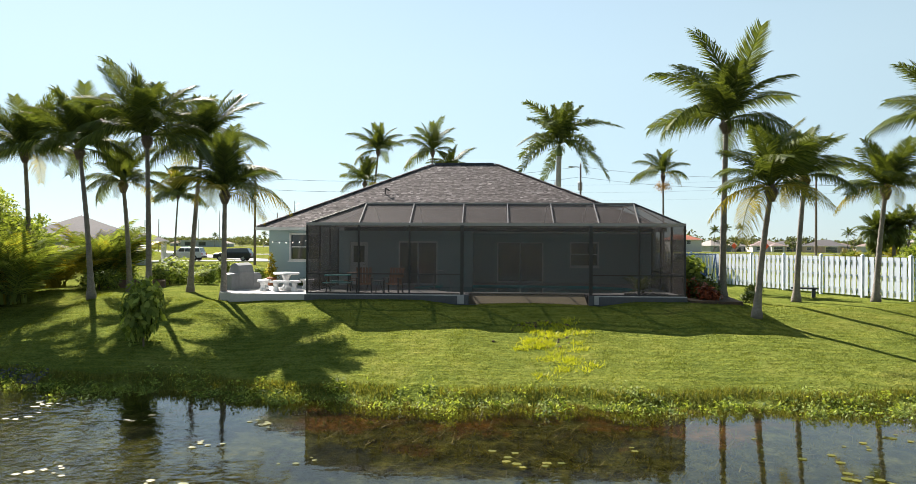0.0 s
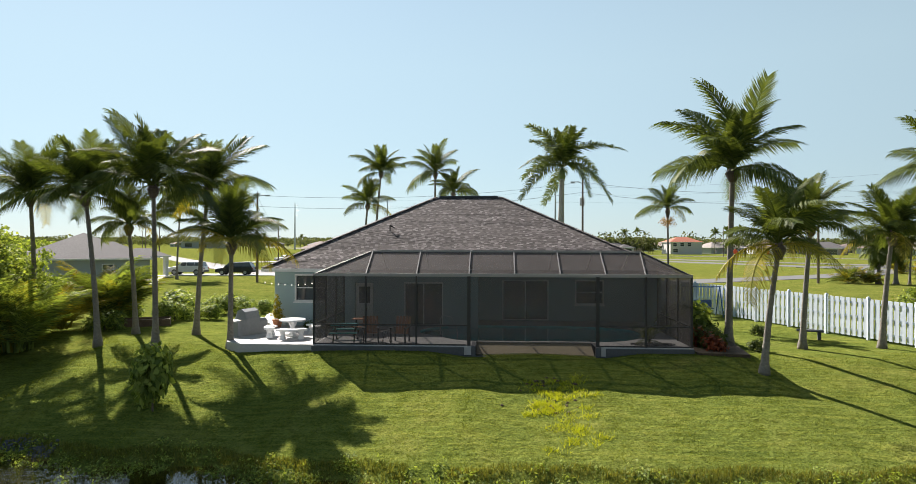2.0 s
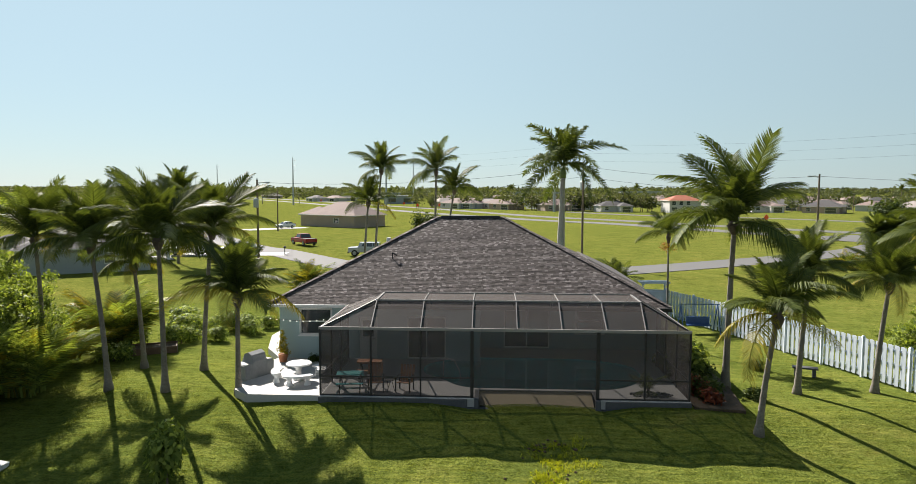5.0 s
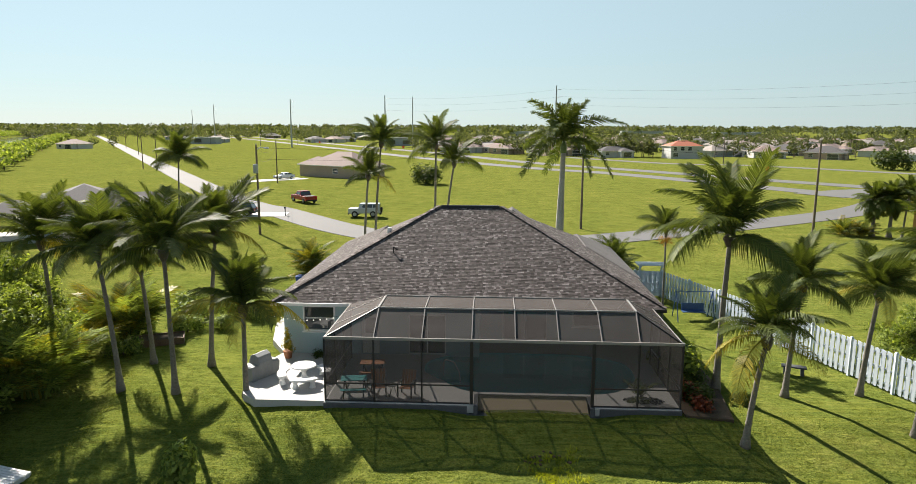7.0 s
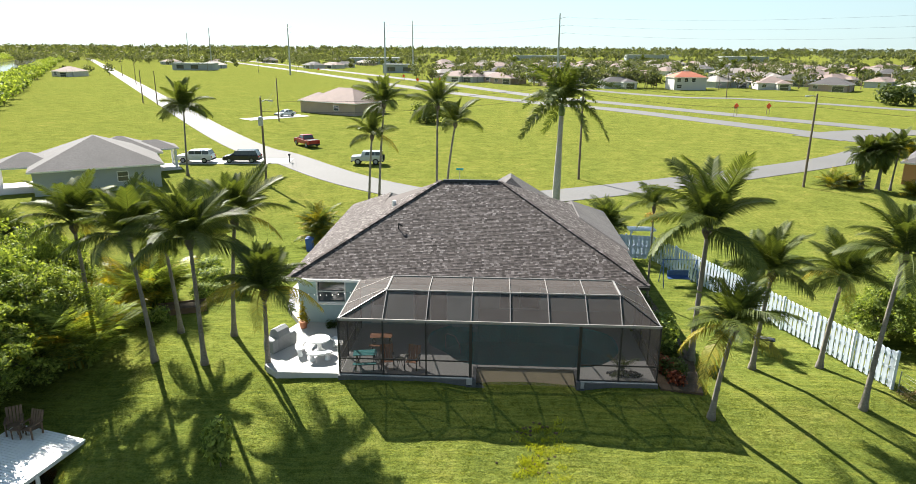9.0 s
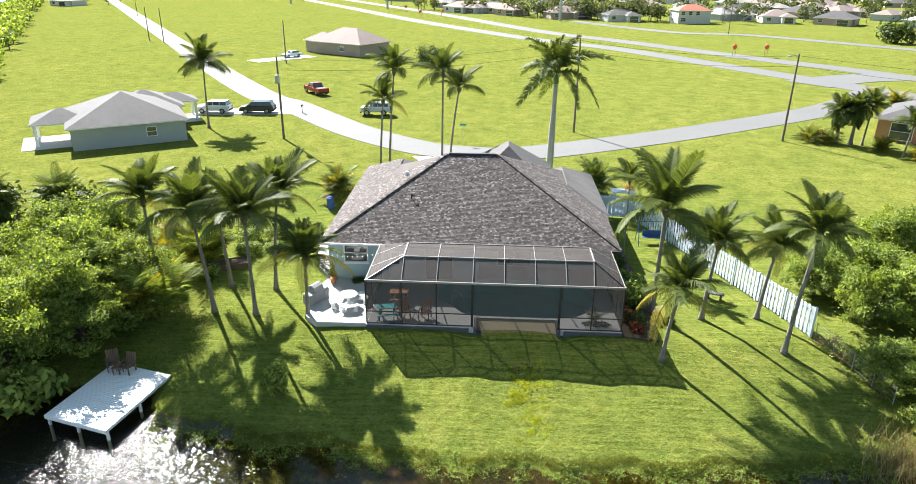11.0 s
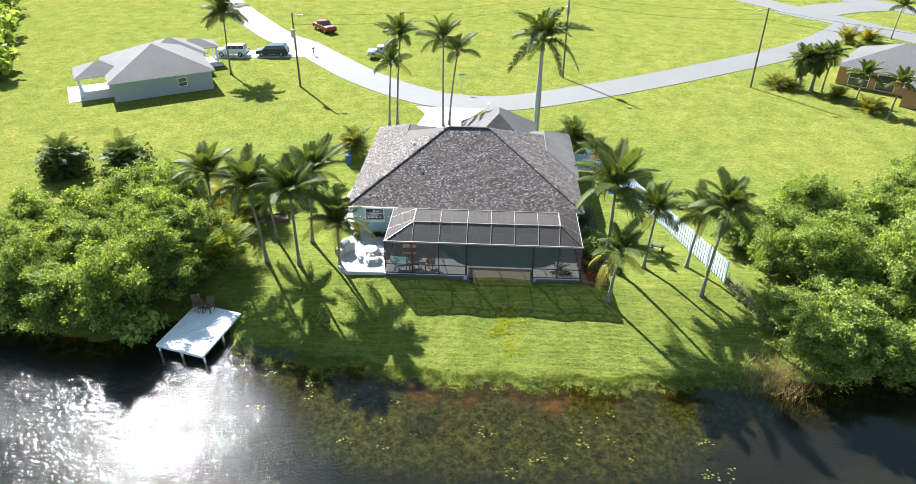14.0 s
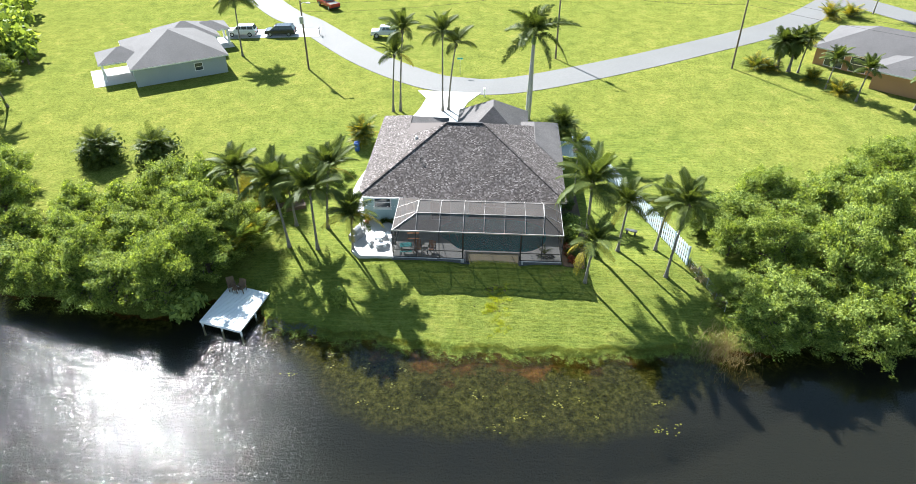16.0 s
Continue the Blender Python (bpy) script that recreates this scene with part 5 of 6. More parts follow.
for k in range(3):
    part("leg", Geo().tube([(0.2 * math.cos(k * 2.1), 0.2 * math.sin(k * 2.1), 0), (0.1 * math.cos(k * 2.1 + 1), 0.1 * math.sin(k * 2.1 + 1), 0.48)], 0.012, 5), BRONZE, st)


def picnic(x, y, turn, mat, label):
    p = thing("picnic_table", pose(x, y, 0, 0, 0, turn), label, "table")
    for i in range(4):
        part("top_board", Geo().box(-0.55, -0.3 + i * 0.155, 0.68, 0.55, -0.165 + i * 0.155, 0.71), mat, p)
    for y0 in (-0.62, 0.62):
        part("seat_board", Geo().box(-0.55, y0 - 0.1, 0.40, 0.55, y0 + 0.1, 0.43), mat, p)
    for x0 in (-0.42, 0.42):
        part("leg", Geo().beam((x0, -0.6, 0), (x0, 0.2, 0.68), 0.05), BRONZE, p)
        part("leg", Geo().beam((x0 + 0.05, 0.6, 0), (x0 + 0.05, -0.2, 0.68), 0.05), BRONZE, p)
        part("seat_bar", Geo().beam((x0, -0.66, 0.38), (x0, 0.66, 0.38), 0.04), BRONZE, p)


picnic(-6.35, 0.85, 8, TURQ, "turquoise folding picnic table inside the cage")
picnic(-5.9, 2.9, 4, TANFAB, "tan wooden table with benches inside the cage")
pb = thing("pebble_bed", (6.1, 0.75, 0), "patch of dark pebbles round a small palm", "pebbles")
g = Geo()
for _ in range(180):
    a, q, s = r4.uniform(0, 6.28), math.sqrt(r4.random()), r4.uniform(0.03, 0.07)
    g.lathe([(s * 0.6, 0), (s, s * 0.5), (s * 0.4, s)], 5, 0.85 * q * math.cos(a), 0.4 * q * math.sin(a))
tagged(part("pebbles", g, PEBBLE, pb), kind="stuff")
fb = fan_bush(6.0, 1.0, 0.75, "small drooping palm growing in the pool deck", DARKF, 11)
fb.location.z = 0.0
part("stem", Geo().tube([(0, 0, 0), (0.05, 0, 0.35)], 0.05, 6), BARK, fb)
rail = thing("pool_handrail", (-2.6, 2.9, 0), "curved steel handrail at the pool steps", "handrail")
part("tube", Geo().tube([(0, 0.25, 0), (0, 0.2, 0.7), (0.1, 0.1, 0.85), (0.5, -0.1, 0.8), (0.75, -0.2, 0.35), (0.8, -0.2, -0.1)], 0.022, 7), STEEL, rail)
wires = thing("string_lights", (0, 0, 0), "string of small warm bulbs under the eave", "lights")
lp = [Vector((-11.2, 5.2, 2.15)).lerp(Vector((-7.45, 4.6, 2.45)), i / 11) - Vector((0, 0, 0.22 * math.sin(math.pi * i / 11))) for i in range(12)]
part("cable", Geo().tube(lp, 0.006, 4), RUBBER, wires)
for p in lp:
    part("bulb", Geo().lathe([(0.012, p.z - 0.07), (0.03, p.z - 0.05), (0.028, p.z - 0.02), (0.01, p.z)], 7, p.x, p.y), BULB, wires)
bed = thing("raised_bed", pose(-18.8, 8.0, GROUND_Z, 0, 0, 24), "wooden raised garden bed filled with soil", "garden bed")
for a in ((-1.4, -0.65, 1.4, -0.6), (-1.4, 0.6, 1.4, 0.65), (-1.4, -0.6, -1.35, 0.6), (1.35, -0.6, 1.4, 0.6)):
    part("board", Geo().box(a[0], a[1], 0, a[2], a[3], 0.36), WOOD, bed)
part("soil", Geo().box(-1.35, -0.6, 0, 1.35, 0.6, 0.27), MULCH, bed)
bn = thing("wheeled_bin", (-14.4, 20.6, GROUND_Z), "blue wheeled bin beside the house", "bin")
BLUE = surface("blue_plastic", (0.03, 0.09, 0.35), 0.5, 8.0, 0.1, 1.0, 0.1)
part("body", Geo().hexa([(-0.22, -0.25, 0), (0.22, -0.25, 0), (0.22, 0.25, 0), (-0.22, 0.25, 0), (-0.29, -0.33, 1.0), (0.29, -0.33, 1.0), (0.29, 0.33, 1.0), (-0.29, 0.33, 1.0)]), BLUE, bn, bevel=0.02)
part("lid", Geo().box(-0.3, -0.35, 1.0, 0.3, 0.36, 1.07), BLUE, bn, bevel=0.02)


# ---- neighbouring houses ----
def plain_house(x, y, turn, rects, wall_mat, roof_mat, label, group="", wall_h=2.5, windows=(), over=0.45, pitch=0.42, z=None):
    """A house of one or more hipped blocks: (x0, y0, x1, y1) under the eaves, the walls set back from them."""
    h = thing("house", pose(x, y, GROUND_Z if z is None else z, 0, 0, turn), label, "house", group)
    for i, (x0, y0, x1, y1, open_porch) in enumerate(rects):
        g = Geo()
        hip(g, x0, y0, x1, y1, wall_h + 0.15 + 0.004 * i, pitch)
        part("roof", g, [roof_mat, WHITE], h)
        if open_porch:
            for px, py in ((x0 + over, y0 + over), (x1 - over, y0 + over), (x0 + over, y1 - over), (x1 - over, y1 - over)):
                part("porch_post", Geo().box(px - 0.15, py - 0.15, 0, px + 0.15, py + 0.15, wall_h), WHITE, h)
            part("porch_slab", Geo().box(x0 - 1.2, y0 - 1.0, -0.1, x1, y1, 0.07), CONCRETE, h)
        else:
            part("wall", Geo().box(x0 + over, y0 + over, -0.2, x1 - over, y1 - over, wall_h + 0.02), wall_mat, h)
    for wx0, wy0, wx1, wy1, z0, z1 in windows:
        w = part("window", Geo().box(wx0, wy0, z0, wx1, wy1, z1), GLASS, h, "dark window with a white frame")
        f = Geo()
        if abs(wx1 - wx0) > abs(wy1 - wy0):
            f.box(wx0 - 0.08, wy0 - 0.015, z0 - 0.08, wx1 + 0.08, wy1 + 0.015, z0).box(wx0 - 0.08, wy0 - 0.015, z1, wx1 + 0.08, wy1 + 0.015, z1 + 0.08)
            f.box(wx0 - 0.08, wy0 - 0.015, z0, wx0, wy1 + 0.015, z1).box(wx1, wy0 - 0.015, z0, wx1 + 0.08, wy1 + 0.015, z1).box(wx0, wy0 - 0.015, (z0 + z1) / 2 - 0.03, wx1, wy1 + 0.015, (z0 + z1) / 2 + 0.03)
        else:
            f.box(wx0 - 0.015, wy0 - 0.08, z0 - 0.08, wx1 + 0.015, wy1 + 0.08, z0).box(wx0 - 0.015, wy0 - 0.08, z1, wx1 + 0.015, wy1 + 0.08, z1 + 0.08)
        part("window_frame", f, WHITE, w)
    return h


plain_house(-48.2, 36.8, 32.0, [(0, 0, 13.2, 14.0, False), (-3.6, 4.0, 3.0, 10.0, True), (5.0, 9.0, 14.0, 17.5, False), (10.0, 12.0, 16.2, 16.6, True)], STUCCO_GREY, GREYROOF,
            "grey stucco house with a grey hip roof and open porch", windows=((8.4, 0.43, 9.4, 0.46, 1.0, 2.0),))
plain_house(-46.5, 134.0, -30.0, [(0, 0, 16.5, 12.0, False), (-3.0, 1.0, 5.0, 8.0, False)], STUCCO_TAN, BROWNROOF, "tan house with a pinkish brown hip roof across the road",
            pitch=0.52, wall_h=2.7, windows=((9.5, 0.43, 11.0, 0.46, 1.0, 2.1), (-2.57, 2.2, -2.54, 6.6, 0.1, 2.2)))
plain_house(47.6, 52.4, -37.6, [(0, 0, 20.0, 13.0, False), (9.0, -5.0, 18.0, 3.0, False)], STUCCO_ORANGE, GREYROOF, "tan house with a pale grey shingle roof", windows=((2.0, 0.43, 4.4, 0.46, 0.2, 2.2), (5.4, 0.43, 7.6, 0.46, 0.2, 2.2)))
plain_house(70.0, 244.0, 8.0, [(0, 0, 14.0, 10.0, False)], STUCCO_WHITE, REDROOF, "white two-storey house with a red roof beyond the road", wall_h=4.8,
            windows=((1.5, 0.43, 3.0, 0.46, 3.2, 4.6), (4.5, 0.43, 6.0, 0.46, 3.2, 4.6), (7.5, 0.43, 9.0, 0.46, 3.2, 4.6), (1.5, 0.43, 3.5, 0.46, 0.8, 2.2)))
strip("driveway", [(-43.2, 60.6), (-36, 61.6), (-28.4, 62.6)], 4.4, -0.285, CONCRETE, "pale concrete driveway of the grey house", "driveway")
strip("driveway", [(-54.6, 116.0), (-50, 121), (-44.5, 127.0)], 5.0, -0.285, CONCRETE, "pale concrete driveway of the tan house", "driveway")

# ---- vehicles ----
PAINTS = {"white": surface("white_car_paint", (0.75, 0.76, 0.77), 0.25, 3.0, 0.02, 1.0, 0.0), "red": surface("red_car_paint", (0.32, 0.02, 0.025), 0.25, 3.0, 0.05, 1.0, 0.0),
          "dark": surface("dark_car_paint", (0.025, 0.03, 0.045), 0.2, 3.0, 0.1, 1.0, 0.0), "silver": surface("silver_car_paint", (0.52, 0.54, 0.56), 0.25, 3.0, 0.04, 1.0, 0.0)}
LAMP = surface("lamp_lens", (0.6, 0.6, 0.58), 0.15, 5.0, 0.05, 1.0, 0.0)
TAIL = surface("red_lens", (0.35, 0.01, 0.01), 0.2, 5.0, 0.05, 1.0, 0.0)
SHAPES = {  # lower body profile, cabin profile, length, width, wheel radius
    "suv": ([(-2.35, 0.38), (-2.38, 0.75), (-2.32, 1.02), (-1.15, 1.10), (2.28, 1.10), (2.36, 0.8), (2.34, 0.40)], [(-1.25, 1.08), (-0.55, 1.72), (1.95, 1.76), (2.26, 1.08)], 1.88, 0.37),
    "van": ([(-2.4, 0.34), (-2.45, 0.65), (-2.3, 0.92), (-1.45, 1.05), (2.38, 1.08), (2.45, 0.7), (2.42, 0.36)], [(-1.5, 1.03), (-0.5, 1.66), (1.9, 1.70), (2.34, 1.05)], 1.94, 0.35),
    "sedan": ([(-2.3, 0.30), (-2.34, 0.58), (-2.2, 0.78), (-1.0, 0.92), (1.7, 0.96), (2.28, 0.88), (2.34, 0.58), (2.3, 0.32)], [(-1.05, 0.90), (-0.3, 1.38), (0.85, 1.42), (1.75, 0.95)], 1.82, 0.32),
    "pickup": ([(-2.75, 0.48), (-2.8, 0.85), (-2.7, 1.10), (-1.3, 1.18), (0.85, 1.18), (0.86, 1.14), (2.78, 1.14), (2.8, 0.5)], [(-1.35, 1.16), (-0.75, 1.80), (0.55, 1.82), (0.85, 1.16)], 1.95, 0.40),
    "jeep": ([(-2.1, 0.50), (-2.12, 1.12), (-0.85, 1.18), (2.05, 1.18), (2.1, 0.55)], [(-0.8, 1.16), (-0.6, 1.80), (2.0, 1.80), (2.05, 1.16)], 1.78, 0.42)}


def section(prof, width, inset=0.0):
    """A body pulled along y from its side outline, its top narrower by inset."""
    n, g = len(prof), Geo()
    zt = max(z for _, z in prof)
    zb = min(z for _, z in prof)
    vs = []
    for s in (-1, 1):
        for x, z in prof:
            vs.append((x, s * (width / 2 - inset * (z - zb) / (zt - zb)), z))
    g.add(vs, [tuple(range(n)), tuple(range(n, 2 * n))[::-1]] + [(i, n + i, n + (i + 1) % n, (i + 1) % n) for i in range(n)])
    return g


def vehicle(kind, x, y, turn, paint, label):
    low, cab, width, wr = SHAPES[kind]
    c = thing({"pickup": "pickup_truck", "jeep": "off_road_car", "van": "minivan"}.get(kind, "car"), pose(x, y, -0.285, 0, 0, turn), label, "car" if kind != "pickup" else "truck")
    body = part("body", section(low, width), PAINTS[paint], c, bevel=0.06)
    cb = part("cabin", section(cab, width - 0.1, 0.16), PAINTS[paint], c, bevel=0.04)
    zb, zt = cab[0][1], max(z for _, z in cab)
    x0, x1 = cab[0][0], cab[-1][0]
    for s in (-1, 1):
        n = 2 if kind in ("pickup", "sedan") else 3
        for k in range(n):
            a, b = x0 + 0.42 + (x1 - x0 - 0.6) * k / n, x0 + 0.36 + (x1 - x0 - 0.6) * (k + 1) / n
            ya, yb = s * ((width - 0.1) / 2 - 0.16 * 0.2 + 0.006), s * ((width - 0.1) / 2 - 0.16 * 0.86 + 0.006)
            ta = a + (0.3 if k == 0 else 0)
            part("side_window", Geo().add([(a, ya, zb + 0.12), (b, ya, zb + 0.12), (b, yb, zt - 0.08), (ta, yb, zt - 0.08)], [(0, 1, 2, 3)]), GLASS, cb)
    for p, q, sg in ((cab[0], cab[1], -1), (cab[-1], cab[-2], 1)):
        a, b = Vector((p[0], 0, p[1])).lerp(Vector((q[0], 0, q[1])), 0.12), Vector((p[0], 0, p[1])).lerp(Vector((q[0], 0, q[1])), 0.9)
        o, wa, wb = sg * 0.008, width / 2 - 0.14, width / 2 - 0.24
        part("windscreen", Geo().add([(a.x + o, -wa, a.z), (a.x + o, wa, a.z), (b.x + o, wb, b.z + 0.01), (b.x + o, -wb, b.z + 0.01)], [(0, 1, 2, 3)]), GLASS, cb)
    fx, rx = low[0][0] + 0.85, low[-1][0] - 0.95
    for wx in (fx, rx):
        for s in (-1, 1):
            yy = s * (width / 2 - 0.1)
            w = part("wheel", Geo().tube([(wx, yy - 0.12, wr), (wx, yy - 0.10, wr), (wx, yy + 0.10, wr), (wx, yy + 0.12, wr)], [wr * 0.9, wr, wr, wr * 0.9], 18), RUBBER, c, "black tyre")
            part("rim", Geo().tube([(wx, yy + s * 0.11, wr), (wx, yy + s * 0.13, wr)], wr * 0.6, 12), STEEL, w)
    for s in (-1, 1):
        part("headlight", Geo().box(low[1][0] - 0.015, s * (width / 2 - 0.35) - 0.16, 0.68, low[1][0] + 0.1, s * (width / 2 - 0.35) + 0.16, 0.85), LAMP, body)
        part("tail_light", Geo().box(low[-2][0] - 0.1, s * (width / 2 - 0.2) - 0.12, 0.75, low[-2][0] + 0.02, s * (width / 2 - 0.2) + 0.12, 0.98), TAIL, body)
        part("mirror", Geo().box(x0 + 0.45, s * (width / 2) - 0.02 if s > 0 else -width / 2 - 0.16, zb + 0.08, x0 + 0.6, s * (width / 2) + 0.16 if s > 0 else -width / 2 + 0.02, zb + 0.24), PAINTS[paint], c)
    part("bumper", Geo().box(low[0][0] - 0.08, -width / 2 + 0.06, 0.38, low[0][0] + 0.1, width / 2 - 0.06, 0.58), RUBBER, c)
    part("bumper", Geo().box(low[-1][0] - 0.1, -width / 2 + 0.06, 0.38, low[-1][0] + 0.08, width / 2 - 0.06, 0.6), RUBBER, c)
    if kind == "pickup":
        part("cargo_bed", Geo().box(0.95, -width / 2 + 0.12, 1.13, 2.7, width / 2 - 0.12, 1.16), RUBBER, c)
    if kind == "jeep":
        part("spare_wheel", Geo().tube([(2.1, 0, 0.95), (2.3, 0, 0.95)], 0.38, 16), RUBBER, c)
    return c


vehicle("suv", -40.8, 60.2, 3.0, "white", "white sport utility car parked on the driveway")
vehicle("van", -34.6, 60.8, 5.0, "dark", "dark blue minivan parked on the driveway")
vehicle("pickup", -30.2, 77.2, -50.0, "red", "red pickup truck parked beside the road")
vehicle("jeep", -17.3, 60.8, 3.0, "silver", "silver grey boxy off-road car parked on the grass")
vehicle("sedan", -48.2, 124.6, 50.0, "white", "white sedan parked on a driveway")


# ---- poles, wires and signs ----
def utility_pole(x, y, h, label, arm=True, can=True, turn=0.0, r=0.15, group="utility poles"):
    p = thing("utility_pole", pose(x, y, GROUND_Z, 0, 0, turn), label, "pole", group)
    part("shaft", Geo().tube([(0, 0, -0.5), (0, 0, h)], [r, r * 0.65], 9), POLEWOOD, p)
    if arm:
        part("lamp_arm", Geo().tube([(0, 0, h - 0.5), (0.5, 0, h - 0.2), (1.0, 0, h - 0.25)], 0.04, 6).box(0.9, -0.12, h - 0.36, 1.4, 0.12, h - 0.2), STEEL, p)
    if can:
        part("transformer", Geo().lathe([(0.26, h - 3.0), (0.28, h - 2.9), (0.28, h - 2.1), (0.2, h - 2.0)], 12, 0.0, -0.45), STEEL, p, "grey transformer can")
        part("insulator", Geo().lathe([(0.05, h - 0.05), (0.07, h + 0.1), (0.02, h + 0.25)], 8), STEEL, p)
    return p


POLES = [(-26.2, 45.6, 9.8), (10.1, 52.3, 11.8), (35.7, 49.7, 10.6)]
for i, (x, y, h) in enumerate(POLES):
    utility_pole(x, y, h, "tall wooden utility pole with lamp arm", i != 2 or True, i < 2, (0, 180, 190)[i])
for x, y, h in ((-46.2, 113.5, 9.0), (-91.9, 151.7, 9.0), (-98.5, 156.7, 9.0), (-150, 250, 9.0), (-200, 330, 9.0), (76.0, 199.8, 9.5), (128.0, 150.0, 9.5), (150, 260, 9.5)):
    utility_pole(x, y, h, "wooden utility pole at the roadside", False, False)
for x, y, h in ((-118.3, 363, 28), (-56, 320, 28), (25.3, 253.5, 29), (-59.3, 467, 34), (-230, 520, 30), (-330, 700, 30)):
    p = thing("power_pylon", (x, y, GROUND_Z), "tall grey steel transmission pole", "pylon", "transmission poles")
    part("shaft", Geo().tube([(0, 0, 0), (0, 0, h)], [0.55, 0.22], 9), STEEL, p)
    for k in range(3):
        part("arm", Geo().tube([(0, 0, h - 2 - 3 * k), (2.4, 0, h - 1.4 - 3 * k)], 0.09, 5), STEEL, p)


def wire(a, b, sag, r=0.014):
    a, b = Vector(a), Vector(b)
    pts = [a.lerp(b, i / 14) - Vector((0, 0, sag * 4 * (i / 14) * (1 - i / 14))) for i in range(15)]
    tagged(part("power_line", Geo().tube(pts, r, 4, False), RUBBER), "thin black overhead power line", "wire", "power lines")


for k in (0, 1.2):
    wire((-26.2, 45.6, 9.2 - k), (10.1, 52.3, 11.2 - k), 0.9)
    wire((10.1, 52.3, 11.2 - k), (35.7, 49.7, 10.0 - k), 0.7)
    wire((35.7, 49.7, 10.0 - k), (90, 20, 10.0 - k), 1.2)
    wire((-26.2, 45.6, 9.2 - k), (-46.2, 113.5, 8.4 - k), 1.3)
for k in range(3):
    wire((25.3 + 2.4, 253.5, 27.2 - 3 * k), (-56 + 2.4, 320, 26.2 - 3 * k), 1.5, 0.016)
    wire((25.3 + 2.4, 253.5, 27.2 - 3 * k), (160, 130, 27.2 - 3 * k), 3.0, 0.016)
for x, y in ((57.6, 137.0), (65.6, 138.0), (-44.0, 300.0), (-24.0, 268.0), (-33, 262), (-110, 395)):
    s = thing("road_sign", pose(x, y, GROUND_Z, 0, 0, 20), "orange diamond roadwork sign on two posts", "sign", "roadwork signs")
    part("panel", Geo().add([(0, -0.03, 1.7), (0.75, -0.03, 2.45), (0, -0.03, 3.2), (-0.75, -0.03, 2.45), (0, 0, 1.7), (0.75, 0, 2.45), (0, 0, 3.2), (-0.75, 0, 2.45)], [(3, 2, 1, 0), (4, 5, 6, 7), (0, 1, 5, 4), (1, 2, 6, 5), (2, 3, 7, 6), (3, 0, 4, 7)]), ORANGE, s)
    for q in (-0.4, 0.4):
        part("post", Geo().box(q - 0.04, 0.01, 0, q + 0.04, 0.07, 2.7), POLEWOOD, s)
for x, y, wm in ((-0.3, 37.0, WHITE), (-28.2, 61.2, RUBBER)):
    mb = thing("mailbox", (x, y, GROUND_Z), "roadside mailbox on a post", "mailbox", "mailboxes")
    part("post", Geo().box(-0.05, -0.05, 0, 0.05, 0.05, 1.0), wm, mb)
    part("box", Geo().box(-0.11, -0.26, 1.0, 0.11, 0.26, 1.22), wm, mb, bevel=0.05)
ss = thing("street_sign", (-4.0, 45.0, GROUND_Z), "small blue street sign on a thin post", "sign")
part("post", Geo().tube([(0, 0, 0), (0, 0, 2.3)], 0.03, 6), STEEL, ss)
part("blade", Geo().box(-0.4, -0.01, 2.2, 0.4, 0.01, 2.42), TURQ, ss)

# ---- far houses, woods and water ----
r5 = random.Random(77)
FARPAL = [STUCCO_WHITE, STUCCO_TAN, STUCCO_GREY]
PALEROOF = surface("pale_tan_roof", (0.30, 0.265, 0.24), 0.9, 6.0, 0.12, 0.35, 0.4)
FARROOF = [GREYROOF, BROWNROOF, PALEROOF, BROWNROOF, GREYROOF, PALEROOF, BROWNROOF]
houses = [(44, 250), (22, 262), (92, 262), (106, 254), (124, 250), (160, 232), (182, 226), (205, 215), (40, 280), (-10, 300), (-2, 286), (20, 292), (150, 150), (215, 210), (240, 195), (-232, 318)]
for k in range(190):
    a = r5.uniform(-0.12, 0.85)
    d = math.sqrt(r5.uniform(300 ** 2, 720 ** 2))
    houses.append((d * math.sin(a) + 10, d * math.cos(a) * 0.95))
for k in range(12):
    houses.append((r5.uniform(-330, -120), r5.uniform(470, 760)))
for i, (x, y) in enumerate(houses):
    w, dd = r5.uniform(13, 19), r5.uniform(9, 13)
    plain_house(x, y, r5.uniform(-45, 45), [(0, 0, w, dd, False), (w * 0.5, -3.0, w * 0.95, 4.0, False)], FARPAL[i % 3], FARROOF[i % 7], "single-storey house with a hip roof in the far estate", "far houses", windows=((2, 0.42, 3.6, 0.45, 0.9, 2.1), (w * 0.6, -2.58, w * 0.85, -2.55, 0.1, 2.2)))
for x, y, w, dd, hh in ((-206, 430, 28, 10, 4.2), (-62, 410, 20, 10, 5), (-120, 640, 50, 20, 6), (60, 900, 70, 20, 7), (220, 980, 60, 20, 8), (330, 900, 60, 20, 7)):
    b = thing("warehouse", (x, y, GROUND_Z), "long pale flat-roofed commercial building far away", "building", "far commercial buildings")
    part("wall", Geo().box(-w / 2, 0, 0, w / 2, dd, hh), STUCCO_GREY, b)
    part("roof", Geo().box(-w / 2 - 0.5, -0.5, hh, w / 2 + 0.5, dd + 0.5, hh + 0.5), STUCCO_GREY, b)
    for k in range(int(w / 10)):
        part("window", Geo().box(-w / 2 + 3 + k * 10, -0.06, 1.0, -w / 2 + 8 + k * 10, 0.02, 3.6), GLASS, b)


